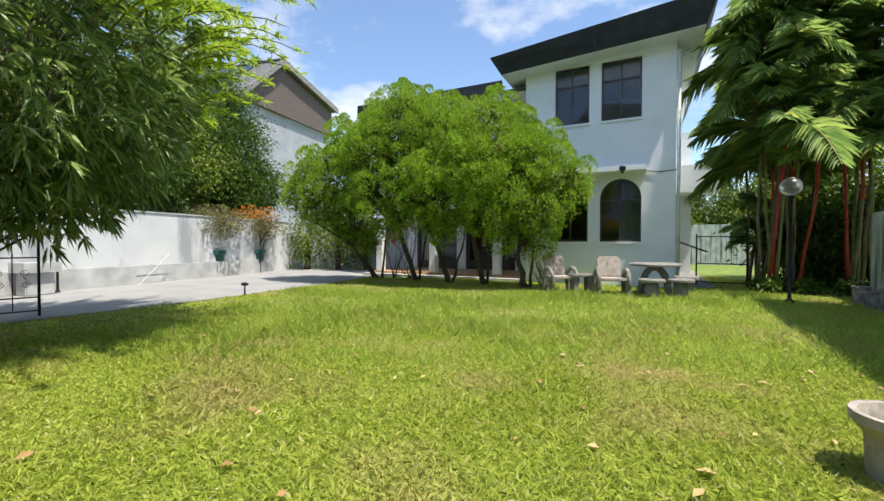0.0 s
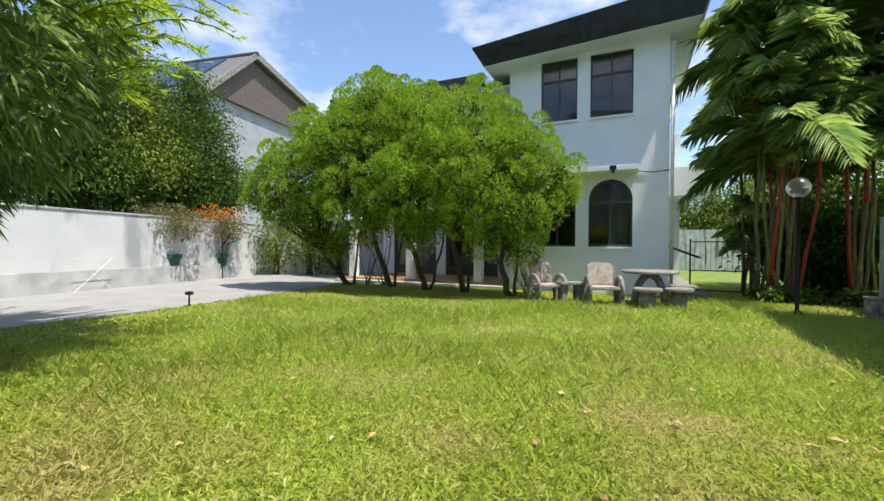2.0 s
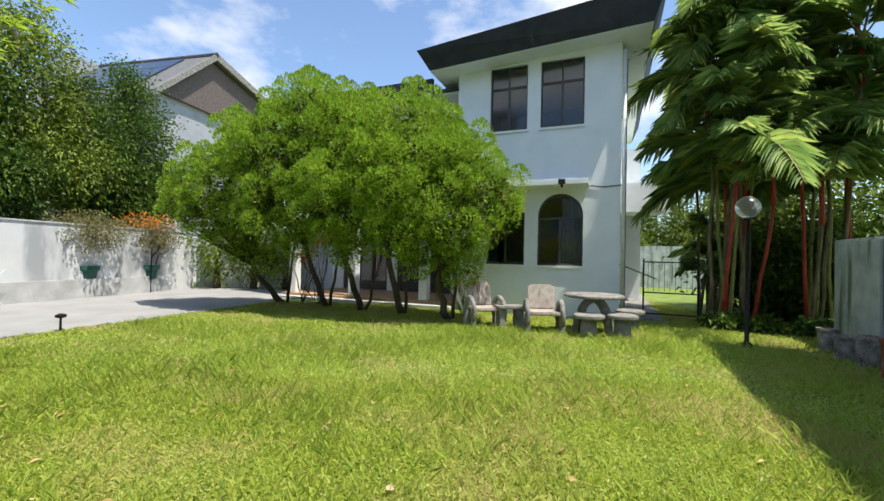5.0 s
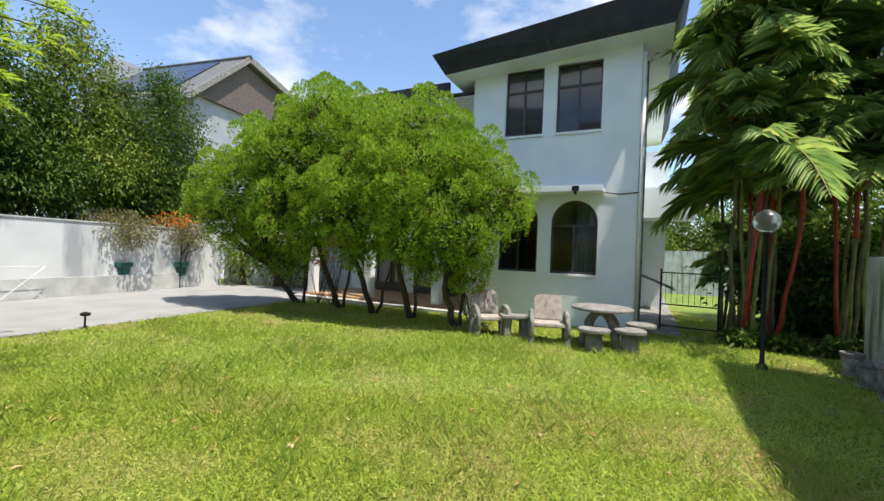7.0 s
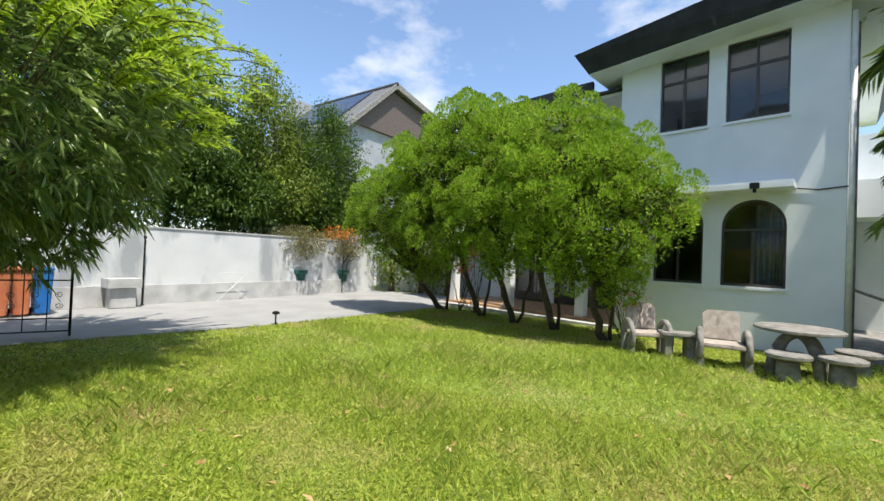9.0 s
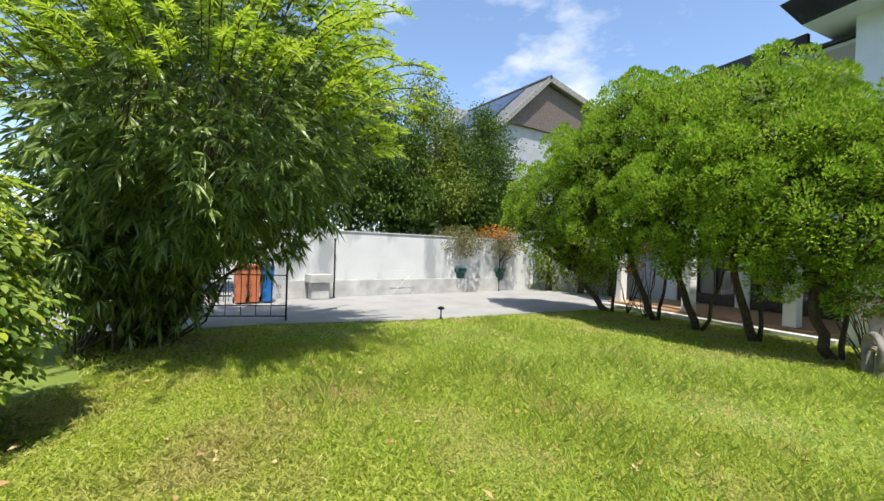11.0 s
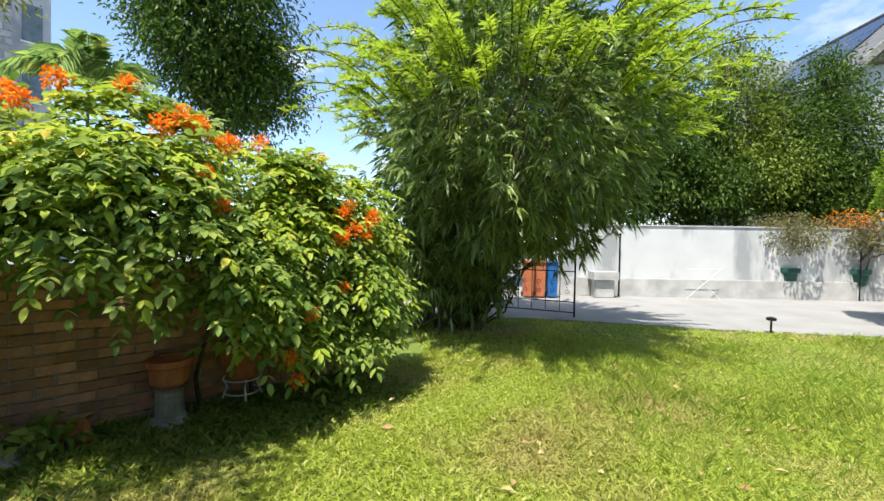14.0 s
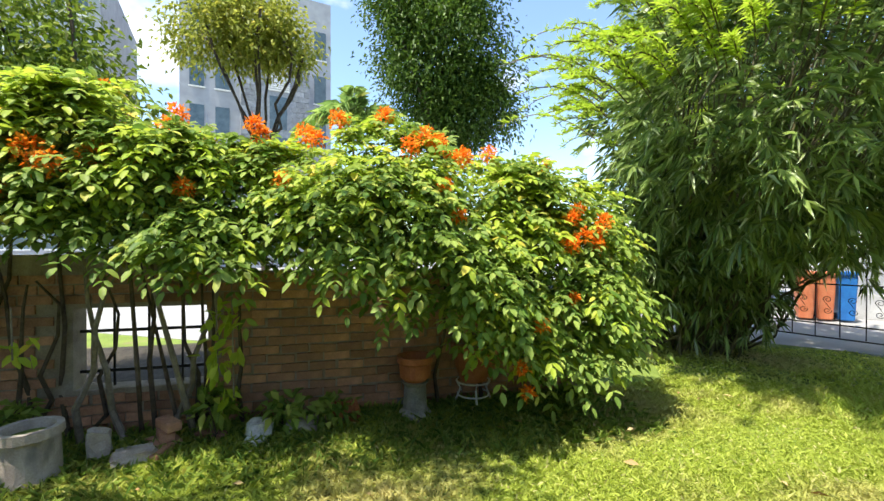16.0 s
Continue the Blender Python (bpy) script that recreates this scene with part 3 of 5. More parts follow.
# ---- conifers before the house ----
def spray_tree(base, lobes, lean):
    """Bare leaning trunks under a crown of cauliflower-like puffs of scale sprays."""
    t = thing("conifer_tree", "broad bushy conifer with feathery bright green sprays, bare leaning trunks", "tree", group="conifers before the house")
    tr = Geo()
    b = Vector((base[0], base[1], -0.05))
    crown_mid = Vector(lobes[0][:3])
    fork = b.lerp(crown_mid, 0.36) + Vector((lean - 0.3, -0.15, 0))
    limb(tr, b, fork, 0.09, 0.06, 0.06, 8)
    for cx, cy, cz, r in lobes:
        for k in range(4):
            end = Vector((cx, cy, cz)) + Vector(np.clip(rng.normal(size=3), -1.1, 1.1)) * r * 0.45
            limb(tr, fork, end, 0.04, 0.01, 0.05, 6)
    end = b + Vector((rng.uniform(-0.2, 0.5), -0.2, 1.9))
    limb(tr, b + Vector((0.07, 0, 0)), end, 0.05, 0.02, 0.06, 6)
    part("trunk", tr, M_BARK, t, smooth=True)
    pos, way, twigs = [], [], Geo()
    centres = np.array([q[:3] for q in lobes])
    radii = np.array([q[3] for q in lobes])
    chosen = []
    for k, (cx, cy, cz, r) in enumerate(lobes):
        d = unit(rng.normal(size=(int(150 * r * r), 3)))
        for dd in d:
            q = np.array([cx, cy, cz]) + dd * r * rng.uniform(0.72, 1.16) * np.array([1, 1, 0.95])
            deep = (np.linalg.norm(centres - q, axis=1) / radii)
            deep[k] = 1
            if deep.min() < 0.72 or dd[2] < -0.85:
                continue
            if chosen and np.min(np.linalg.norm(np.array(chosen) - q, axis=1)) < 0.29:
                continue
            chosen.append(q)
            m = 300
            rr = rng.uniform(0.17, 0.33)
            axis = unit((dd * 0.75 + np.array([0, 0, 0.6]) + rng.normal(size=3) * 0.2)[None])[0]
            o = unit(rng.normal(size=(m, 3)) + axis * 0.75)
            spread = np.array([0.9, 0.9, 1.2])
            dist = rr * rng.random((m, 1)) ** 0.1
            pos.append(q - axis * rr * 0.55 + o * dist * spread)
            way.append(o + axis * 0.3 + np.array([0, 0, 0.25]) + rng.normal(size=(m, 3)) * 0.22)
            if rng.random() < 0.5:
                a = np.array([cx, cy, cz]) + (q - np.array([cx, cy, cz])) * 0.45
                limb(twigs, a, q, 0.014, 0.005, 0.12, 4, 3)
    tagged(part("twig_work", twigs, M_BARK, t), "fine brown twigs", kind="stuff")
    pos, way = np.concatenate(pos), np.concatenate(way)
    n = len(pos)
    leaves("crown", pos, way, rng.uniform(0.05, 0.085, n), rng.uniform(0.022, 0.034, n), L_THUJA, t, 0.1, 0.0)
    # sparse core of sprays, coloured dark for the shade inside the crown
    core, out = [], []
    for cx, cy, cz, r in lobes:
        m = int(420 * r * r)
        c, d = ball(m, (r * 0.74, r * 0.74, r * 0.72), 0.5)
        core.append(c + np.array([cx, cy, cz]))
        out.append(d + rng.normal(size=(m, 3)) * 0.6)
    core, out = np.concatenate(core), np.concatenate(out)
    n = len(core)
    leaves("inner_shade_sprays", core, out, rng.uniform(0.12, 0.2, n), rng.uniform(0.06, 0.09, n), L_INNER_SHADE, t, 0.1, 0.1)


spray_tree((-2.65, 14.2), [(-3.6, 13.2, 3.15, 1.3), (-2.9, 13.1, 4.1, 1.15), (-4.5, 13.3, 3.0, 0.95), (-4.1, 12.9, 2.35, 0.75), (-3.1, 12.8, 2.5, 0.75), (-5.0, 13.3, 2.6, 0.55), (-2.9, 13.6, 1.35, 0.45), (-3.5, 13.5, 1.7, 0.5)], -0.1)
spray_tree((-1.3, 13.6), [(-1.6, 12.8, 4.7, 1.25), (-2.4, 12.5, 3.7, 1.2), (-1.3, 12.2, 3.2, 1.0), (-2.3, 12.1, 2.6, 0.75), (-1.4, 12.0, 2.4, 0.7), (-1.9, 12.4, 1.9, 0.5)], -0.1)
spray_tree((-0.27, 12.95), [(-0.4, 12.5, 4.2, 1.2), (-0.3, 11.8, 3.2, 1.1), (-0.7, 11.6, 2.4, 0.75), (0.0, 11.5, 2.2, 0.7), (-0.5, 11.9, 1.65, 0.45)], -0.15)
spray_tree((0.82, 12.45), [(0.95, 12.0, 4.2, 1.15), (0.7, 11.5, 3.2, 1.1), (1.6, 11.8, 3.6, 1.0), (0.8, 11.2, 2.2, 0.75), (1.25, 11.25, 1.6, 0.55)], -0.1)
spray_tree((1.97, 11.7), [(2.1, 11.5, 3.3, 1.0), (2.6, 11.3, 2.85, 0.8), (1.7, 11.1, 2.6, 0.85), (2.2, 11.0, 2.0, 0.6), (2.1, 11.1, 1.3, 0.45), (3.0, 11.2, 2.75, 0.5)], 0.0)


# ---- garden seats ----
def chair(at, label):
    t = thing("garden_armchair", label, "chair", at, "concrete garden chairs")
    part("seat", Geo().box(-0.3, 0.3, -0.28, 0.26, 0.34, 0.41), M_STONE, t, bevel=0.02)
    tilt = pose(0, 0.24, 0.42, -12)
    bk = Geo()
    bk.prism([(-0.26, 0), (0.26, 0), (0.28, 0.42), (0.2, 0.5), (-0.2, 0.5), (-0.28, 0.42)], 0, 0.06)
    bk.v = [tuple(tilt @ Vector(p)) for p in bk.v]
    part("backrest", bk, M_STONE, t, bevel=0.012)
    for s in (-1, 1):
        arm = Geo()
        pts = [(s * 0.33, -0.26 + 0.26 + 0.27 * math.cos(a), 0.32 + 0.28 * math.sin(a)) for a in np.linspace(-0.6, math.pi + 0.6, 12)]
        arm.tube(pts, 0.05, 8)
        part("armrest", arm, M_CONC, t, "curved wheel-shaped arm", smooth=True)
        part("leg", Geo().box(s * 0.33 - 0.05, s * 0.33 + 0.05, 0.12, 0.24, 0, 0.34), M_CONC, t, bevel=0.015)
        part("leg", Geo().box(s * 0.33 - 0.05, s * 0.33 + 0.05, -0.26, -0.14, 0, 0.34), M_CONC, t, bevel=0.015)
    return t


chair(pose(3.75, 10.35, 0, 0, 0, -6), "weathered pink concrete armchair with wheel-shaped arms on grass")
chair(pose(2.65, 10.85, 0, 0, 0, 16), "grey stained concrete armchair beside a tree trunk")
side = thing("side_table", "small weathered concrete slab table between chairs", "table", pose(3.15, 10.75, 0, 0, 0, 8))
part("top", Geo().box(-0.3, 0.3, -0.2, 0.2, 0.4, 0.46), M_CONC, side, bevel=0.015)
part("leg", Geo().box(-0.24, -0.12, -0.14, 0.14, 0, 0.4), M_CONC, side, bevel=0.015)
part("leg", Geo().box(0.12, 0.24, -0.14, 0.14, 0, 0.4), M_CONC, side, bevel=0.015)
table = thing("garden_table", "round weathered concrete garden table on arched legs", "table", pose(4.75, 10.35, 0, 0, 0, 20))
part("tabletop", Geo().lathe([(0.0, 0.69), (0.52, 0.69), (0.57, 0.71), (0.57, 0.74), (0.53, 0.76), (0.0, 0.76)], 28), M_CONC, table, smooth=False)
for k in range(2):
    ag = Geo()
    m = pose(0, 0, 0, 0, 0, 90 * k)
    pts = [m @ Vector((0.42 * math.cos(a), 0, -0.02 + 0.68 * math.sin(a))) for a in np.linspace(0, math.pi, 14)]
    ag.tube(pts, 0.075, 8)
    part("leg", ag, M_CONC, table, smooth=True)
for x, y in ((4.45, 9.8), (5.1, 9.85), (5.6, 10.6)):
    st = thing("garden_stool", "low round concrete stool in the grass", "stool", pose(x, y, 0), "concrete stools")
    part("seat", Geo().lathe([(0.0, 0.35), (0.25, 0.35), (0.28, 0.37), (0.28, 0.41), (0.25, 0.43), (0.0, 0.43)], 20), M_CONC, st)
    part("base", Geo().lathe([(0.18, 0.0), (0.15, 0.1), (0.14, 0.35)], 14), M_CONC, st, smooth=True)


# ---- sealing-wax palms ----
leafy_late = []


def frond(geo_pts, way_pts, lens, start, way, length, sag):
    """A feather leaf: an arching rib with two ranks of stiff leaflets held in a V."""
    way = Vector(way).normalized()
    pts = [Vector(start) + way * length * s - Vector((0, 0, 1)) * sag * length * s * s for s in np.linspace(0, 1, 10)]
    side = way.cross(Vector((0, 0, 1))).normalized()
    for i in range(38):
        s = 0.12 + 0.88 * i / 38
        p = Vector(start) + way * length * s - Vector((0, 0, 1)) * sag * length * s * s
        along = (way - Vector((0, 0, 2 * sag * s))).normalized()
        up = side.cross(along)
        for sg in (-1, 1):
            geo_pts.append(p)
            way_pts.append(side * sg * 0.75 + along * 0.8 + up * (0.1 + 0.2 * rng.normal()))
            lens.append(length * 0.31 * math.sin(math.pi * min(1, 0.24 + 0.7 * s)) * rng.uniform(0.85, 1.1))
    return pts


def wax_palm(x, y, tall, stems, spread, red, reach=2.3, name="sealing_wax_palm", label="clump of sealing-wax palms with red crownshafts and arching fronds", low=0.3, count=7):
    t = thing(name, label, "palm", group="palms by the side gate")
    gp, wp, ln = [], [], []
    ribs = Geo()
    for k in range(stems):
        bx, by = x + rng.normal() * spread, y + rng.normal() * spread * 0.7
        h = tall * (low + (1.0 - low) * (k + rng.random()) / stems)
        tip = Vector((bx + rng.normal() * 0.06 * h, by + rng.normal() * 0.05 * h, h))
        st = Geo()
        limb(st, (bx, by, -0.02), tip, 0.04, 0.032, 0.02, 8)
        part("stem", st, (M_PALMST, M_RED, M_PALMGR)[k % 3] if red else M_PALMST, t, smooth=True)
        if red:
            sh = Geo()
            limb(sh, tip - Vector((0, 0, 0.05)), tip + Vector((0, 0, 0.9)), 0.052, 0.025, 0.0, 8)
            part("crownshaft", sh, M_RED, t, "glossy red crownshaft", smooth=True)
        turn = rng.uniform(0, 6.28)
        for j in range(count):
            a = turn + j * 2.4 + rng.normal() * 0.25
            el = rng.uniform(1.0, 1.45) - 0.25 * (j % 3)
            ribs.tube(frond(gp, wp, ln, tip + Vector((0, 0, 0.85 if red else 0)), (math.cos(a) * math.cos(el), math.sin(a) * math.cos(el), math.sin(el)), min(tall * 0.5, reach * rng.uniform(0.82, 1.18)), rng.uniform(0.45, 0.95)), [0.02] * 5 + [0.012] * 4 + [0.004], 4)
    tagged(part("frond_ribs", ribs, M_PALMGR, t), "arching yellow-green leaf ribs", kind="stuff")
    n = len(gp)
    leaves("fronds", np.array(gp), np.array(wp), np.array(ln), rng.uniform(0.04, 0.06, n), L_PALM, t, 0.2, 0.4)


wax_palm(8.25, 11.4, 6.6, 11, 0.3, True, 2.8)
wax_palm(9.9, 10.9, 6.6, 10, 0.42, True, 2.5)
wax_palm(8.75, 13.0, 2.4, 3, 0.25, False, label="young green palms beside the side gate")
wax_palm(9.3, 12.6, 6.6, 4, 0.7, False, label="tall green palms behind the red-stemmed clump")

for x, y, h in ((10.4, 13.6, 2.8), (11.4, 14.8, 4.4), (12.2, 14.2, 4.6), (13.8, 13.2, 4.8), (10.9, 12.4, 2.6), (12.2, 12.0, 3.0), (13.2, 11.0, 3.4)):
    leafy_late.append((x, y, h))

lamp = thing("garden_lamp", "black garden lamp post with a clear globe", "lamp", pose(6.95, 9.2, 0))
part("post", Geo().lathe([(0.09, 0), (0.09, 0.05), (0.035, 0.09), (0.032, 2.15), (0.06, 2.17), (0.06, 2.22)], 14), M_IRON, lamp, smooth=True)
part("globe", Geo().lathe([(0.06 if i in (0, 12) else 0.19 * math.sin(math.pi * i / 12), 2.39 - 0.185 * math.cos(math.pi * i / 12)) for i in range(13)], 20), M_GLOBE, lamp, "round glass globe", smooth=True)

# pots along the boundary wall
for i, (d, r, h, mat) in enumerate(((1.3, 0.14, 0.38, M_DRUM), (1.95, 0.16, 0.36, M_DRUM), (2.6, 0.16, 0.46, M_DRUM), (3.3, 0.19, 0.52, M_RUST), (4.2, 0.2, 0.4, M_CONC))):
    p = FENCE_A + (FENCE_B - FENCE_A).normalized() * d + Vector((-0.91, 0.41, 0)) * 0.55
    pot = thing("planter_pot", ("rust-stained cylindrical planter pot beside the boundary wall", "flaking concrete planter pot beside the boundary wall")[mat is M_DRUM], "pot", pose(p.x, p.y, 0, 0, 0, 20 * i), "pots by the boundary wall")
    part("body", Geo().lathe([(r * 0.86, 0), (r, 0.02), (r * 0.95, 0.05), (r * 0.96, h - 0.06), (r * 1.08, h - 0.05), (r * 1.08, h), (r * 0.9, h), (r * 0.88, h - 0.12)], 20), mat, pot)
    part("soil", Geo().lathe([(0.01, h - 0.119), (r * 0.86, h - 0.119), (r * 0.86, h - 0.1), (0.01, h - 0.09)], 14), M_SOIL, pot)


stone_pot = thing("stone_planter", "weathered stone planter with a flared rim on grass", "pot", pose(2.55, 2.38, 0))
part("body", Geo().lathe([(0.15, 0), (0.155, 0.03), (0.165, 0.24), (0.2, 0.29), (0.225, 0.31), (0.225, 0.36), (0.19, 0.36), (0.16, 0.27)], 24), M_STONE, stone_pot)
part("soil", Geo().lathe([(0.01, 0.27), (0.158, 0.271), (0.155, 0.28), (0.01, 0.3)], 14), M_SOIL, stone_pot)

# ---- bougainvillea pots on the drive ----
def bush_pot(x, y, flowers, label):
    t = thing("plant_pot", label, "potted plant", pose(x, y, 0.012), "green pots by the yard wall")
    t.scale = (1.3, 1.3, 1.25)
    part("stand", Geo().lathe([(0.25, 0), (0.25, 0.03), (0.22, 0.06), (0.2, 0.3)], 18), M_BASE, t, "white concrete stand")
    part("bowl", Geo().lathe([(0.22, 0.302), (0.3, 0.36), (0.32, 0.6), (0.36, 0.64), (0.36, 0.74), (0.32, 0.74), (0.29, 0.66)], 22), M_POTG, t, "dark green glazed bowl", smooth=False)
    part("soil", Geo().lathe([(0.01, 0.67), (0.285, 0.67), (0.285, 0.675), (0.01, 0.7)], 14), M_SOIL, t)
    tw = Geo()
    for k in range(14):
        a = rng.uniform(0, 6.28)
        limb(tw, (0, 0, 0.68), (0.75 * math.cos(a) * rng.random(), 0.75 * math.sin(a) * rng.random(), rng.uniform(1.2, 1.9)), 0.025, 0.006, 0.12, 5)
    part("branches", tw, M_BARK, t)
    n = 5200
    c, d = ball(n, (0.95, 0.8, 0.55), 0.3)
    c[:, 2] += 1.55
    leaves("foliage", c, d + rng.normal(size=(n, 3)), rng.uniform(0.04, 0.08, n), rng.uniform(0.025, 0.04, n), L_DRY, t)
    if flowers:
        c, d = ball(380, (0.8, 0.7, 0.32), 0.2)
        c[:, 2] += 1.9
        tagged(leaves("flowers", c, d + rng.normal(size=(380, 3)), 0.06, 0.05, L_FLOWER, t), "small orange bracts", kind="stuff")


bush_pot(-9.0, 14.9, False, "green glazed bowl on white stand with sparse dry bush")
bush_pot(-8.5, 16.9, True, "dark green glazed bowl with an orange-flowering bougainvillea")

path_light = thing("path_light", "small black stake light at the lawn's edge", "lamp", pose(-4.72, 9.35, 0))
part("stake", Geo().lathe([(0.018, 0), (0.016, 0.24)], 10), M_IRON, path_light)
part("head", Geo().lathe([(0.02, 0.241), (0.075, 0.26), (0.08, 0.3), (0.03, 0.32), (0.01, 0.325)], 14), M_IRON, path_light)
pole = tagged(part("clothes_pole", Geo().lathe([(0.05, 0), (0.05, 0.03), (0.025, 0.04), (0.025, 1.8), (0.045, 1.82), (0.045, 1.86), (0.01, 1.88)], 10), M_IRON, at=pose(-9.65, 9.75, 0.012)), "thin dark metal pole by the yard wall", "pole")
pole2 = tagged(part("clothes_pole", Geo().lathe([(0.02, 0), (0.02, 1.6), (0.01, 1.61)], 10), M_IRON, at=pose(-8.05, 16.6, 0.012)), "thin dark metal pole beside a green bowl", "pole")
basin = thing("wash_basin", "stained white concrete wash basin against the yard wall", "basin", wall_at @ pose(2.19, -0.42, 0.012))
part("bowl", Geo().box(-0.36, 0.36, -0.25, 0.28, 0.52, 0.75).box(-0.3, 0.3, -0.2, 0.23, 0.75, 0.752), M_BASE, basin, bevel=0.02)
part("pedestal", Geo().box(-0.28, 0.28, -0.15, 0.2, 0, 0.519), M_BASE, basin, bevel=0.02)
rack = thing("folding_rack", "white metal folding rack leaning by the wall", "rack", wall_at @ pose(5.14, -0.35, 0.012))
part("rail", Geo().tube([(-0.5, 0, 0), (0.45, 0, 0.85)], 0.009, 6), M_WHITE, rack)
part("rail", Geo().tube([(0.5, 0.05, 0), (-0.1, 0.05, 0.52)], 0.009, 6), M_WHITE, rack)
part("top_rail", Geo().tube([(-0.5, 0.02, 0.86), (0.5, 0.02, 0.86)], 0.009, 6), M_WHITE, rack)

# ---- drive gate and bins ----
dg = thing("drive_gate", "black wrought-iron gate leaf with scrolls, standing open", "gate", pose(-6.72, 6.62, 0.012, 0, 0, -127))
part("gate_post", Geo().box(-0.018, 0.018, -0.018, 0.018, 0, 1.42), M_IRON, dg)
part("gate_post", Geo().box(2.37, 2.41, -0.018, 0.018, 0, 1.42), M_IRON, dg)
for z in (0.08, 0.3, 0.95, 1.3):
    part("rail", Geo().box(0.018, 2.37, -0.01, 0.01, z, z + 0.022), M_IRON, dg)
for i in range(7):
    part("bar", Geo().box(0.3 + i * 0.3, 0.314 + i * 0.3, -0.007, 0.007, 0.11, 1.3), M_IRON, dg)
for i in range(7):
    cx = 0.159 + i * 0.3
    for sg in (-1, 1):
        pts = [(cx + sg * (0.055 - 0.0022 * k) * math.cos(k * 0.42), 0, 0.62 + sg * (0.09 + (0.055 - 0.0022 * k) * math.sin(k * 0.42))) for k in range(20)]
        part("scroll", Geo().tube([(cx, 0, 0.62)] + pts, 0.006, 5), M_IRON, dg)
for x, y, mat, word in ((-9.78, 6.92, M_ORANGE, "faded orange"), (-9.72, 7.24, M_ORANGE, "faded orange"), (-9.66, 7.58, M_BLUE, "bright blue")):
    bn = thing("wheelie_bin", word + " plastic bin standing on the drive", "bin", pose(x, y, 0.012, 0, 0, 76), "bins by the gate")
    part("body", Geo().add([(-0.12, -0.18, 0.04), (0.12, -0.18, 0.04), (0.12, 0.2, 0.04), (-0.12, 0.2, 0.04), (-0.15, -0.24, 0.98), (0.15, -0.24, 0.98), (0.15, 0.24, 0.98), (-0.15, 0.24, 0.98)],
         [(3, 2, 1, 0), (4, 5, 6, 7), (0, 1, 5, 4), (1, 2, 6, 5), (2, 3, 7, 6), (3, 0, 4, 7)]), mat, bn, bevel=0.02)
    part("lid", Geo().box(-0.16, 0.16, -0.27, 0.26, 0.982, 1.05), mat, bn, bevel=0.02)
    for sg in (-1, 1):
        part("wheel", Geo().tube([(sg * 0.125, 0.16, 0.08), (sg * 0.155, 0.16, 0.08)], 0.08, 12), M_IRON, bn)
    part("handle", Geo().tube([(-0.12, 0.26, 0.93), (-0.12, 0.3, 0.96), (0.12, 0.3, 0.96), (0.12, 0.26, 0.93)], 0.012, 6), mat, bn)
rail_fence = thing("street_gate", "tall black iron street gate with close upright bars", "gate", pose(-10.45, 6.95, 0, 0, 0, -105))
for z in (0.14, 0.62, 1.55):
    part("rail", Geo().box(0, 5.0, -0.015, 0.015, z, z + 0.04), M_IRON, rail_fence)
for i in range(42):
    part("bar", Geo().box(0.06 + i * 0.118, 0.076 + i * 0.118, -0.008, 0.008, 0.012, 1.7), M_IRON, rail_fence)

# ---- bamboo ----
bam = thing("bamboo_clump", "dense bamboo clump with drooping dark leaves and bright young tips", "bamboo")
BC = np.array([-5.35, 4.6, 3.05])
for k in range(110):
    canes = Geo()
    a = rng.uniform(0, 6.28)
    r = rng.uniform(0.1, 0.75)
    b = (-6.25 + r * math.cos(a), 3.75 + r * math.sin(a), -0.02)
    e, d = ball(1, (1.9, 1.9, 2.6), 0.5)
    e = BC + np.array([e[0][0], e[0][1], abs(e[0][2])])
    limb(canes, b, e, 0.022, 0.008, 0.06, 5, 6)
    part("cane", canes, M_CANE, bam)


def tufts(centres, outs, per, size, droop):
    pos, way = [], []
    for q, d in zip(centres, outs):
        a = unit(rng.normal(size=(per, 3)) + d * 0.9 + np.array([0, 0, -droop]))
        pos.append(q + rng.normal(size=(per, 3)) * size)
        way.append(a)
    return np.concatenate(pos), np.concatenate(way)


def fans(centres, outs, per, length, droop):
    """Leaves spread like fingers from the end of a twig, hanging outwards."""
    pos, way, lens = [], [], []
    for q, d in zip(centres, outs):
        axis = unit((d * 0.8 + np.array([0, 0, -droop]) + rng.normal(size=3) * 0.3)[None])[0]
        flat = unit(np.cross(axis, rng.normal(size=3) * 0.4 + np.array([0, 0, 1.0]))[None])[0]
        ang = np.linspace(-1.15, 1.15, per) + rng.normal(size=per) * 0.12
        size = rng.uniform(0.75, 1.25)
        for a in ang:
            pos.append(q + axis * rng.uniform(-0.05, 0.03))
            way.append(axis * math.cos(a) + flat * math.sin(a) + rng.normal(size=3) * 0.12)
            lens.append(size * rng.uniform(*length) * (0.7 + 0.3 * math.cos(a)))
    return np.array(pos), np.array(way), np.array(lens)


c, d = ball(4000, (2.25, 2.25, 1.0), 0.6)
c[:, 2] *= np.where(c[:, 2] > 0, 3.2, 1.85)
c *= np.array([1 + 0.3 * noise.noise(Vector(q) * 2.4) + 0.12 * noise.noise(Vector(q) * 7.0) for q in d])[:, None]
c = c + BC
p, w, ln = fans(c, d, 8, (0.17, 0.28), 0.42)
n = len(p)
leaves("crown", p, w, ln, ln * rng.uniform(0.13, 0.18, n), L_BAMBOO, bam, 0.15, 0.22)
c, d = ball(1700, (1.1, 1.05, 1.3), 0.1)
c2, d2 = ball(800, (0.8, 0.8, 1.2), 0.1)
c, d = np.concatenate([c + np.array([-6.0, 3.95, 1.4]), c2 + np.array([-5.75, 3.0, 1.5])]), np.concatenate([d, d2])
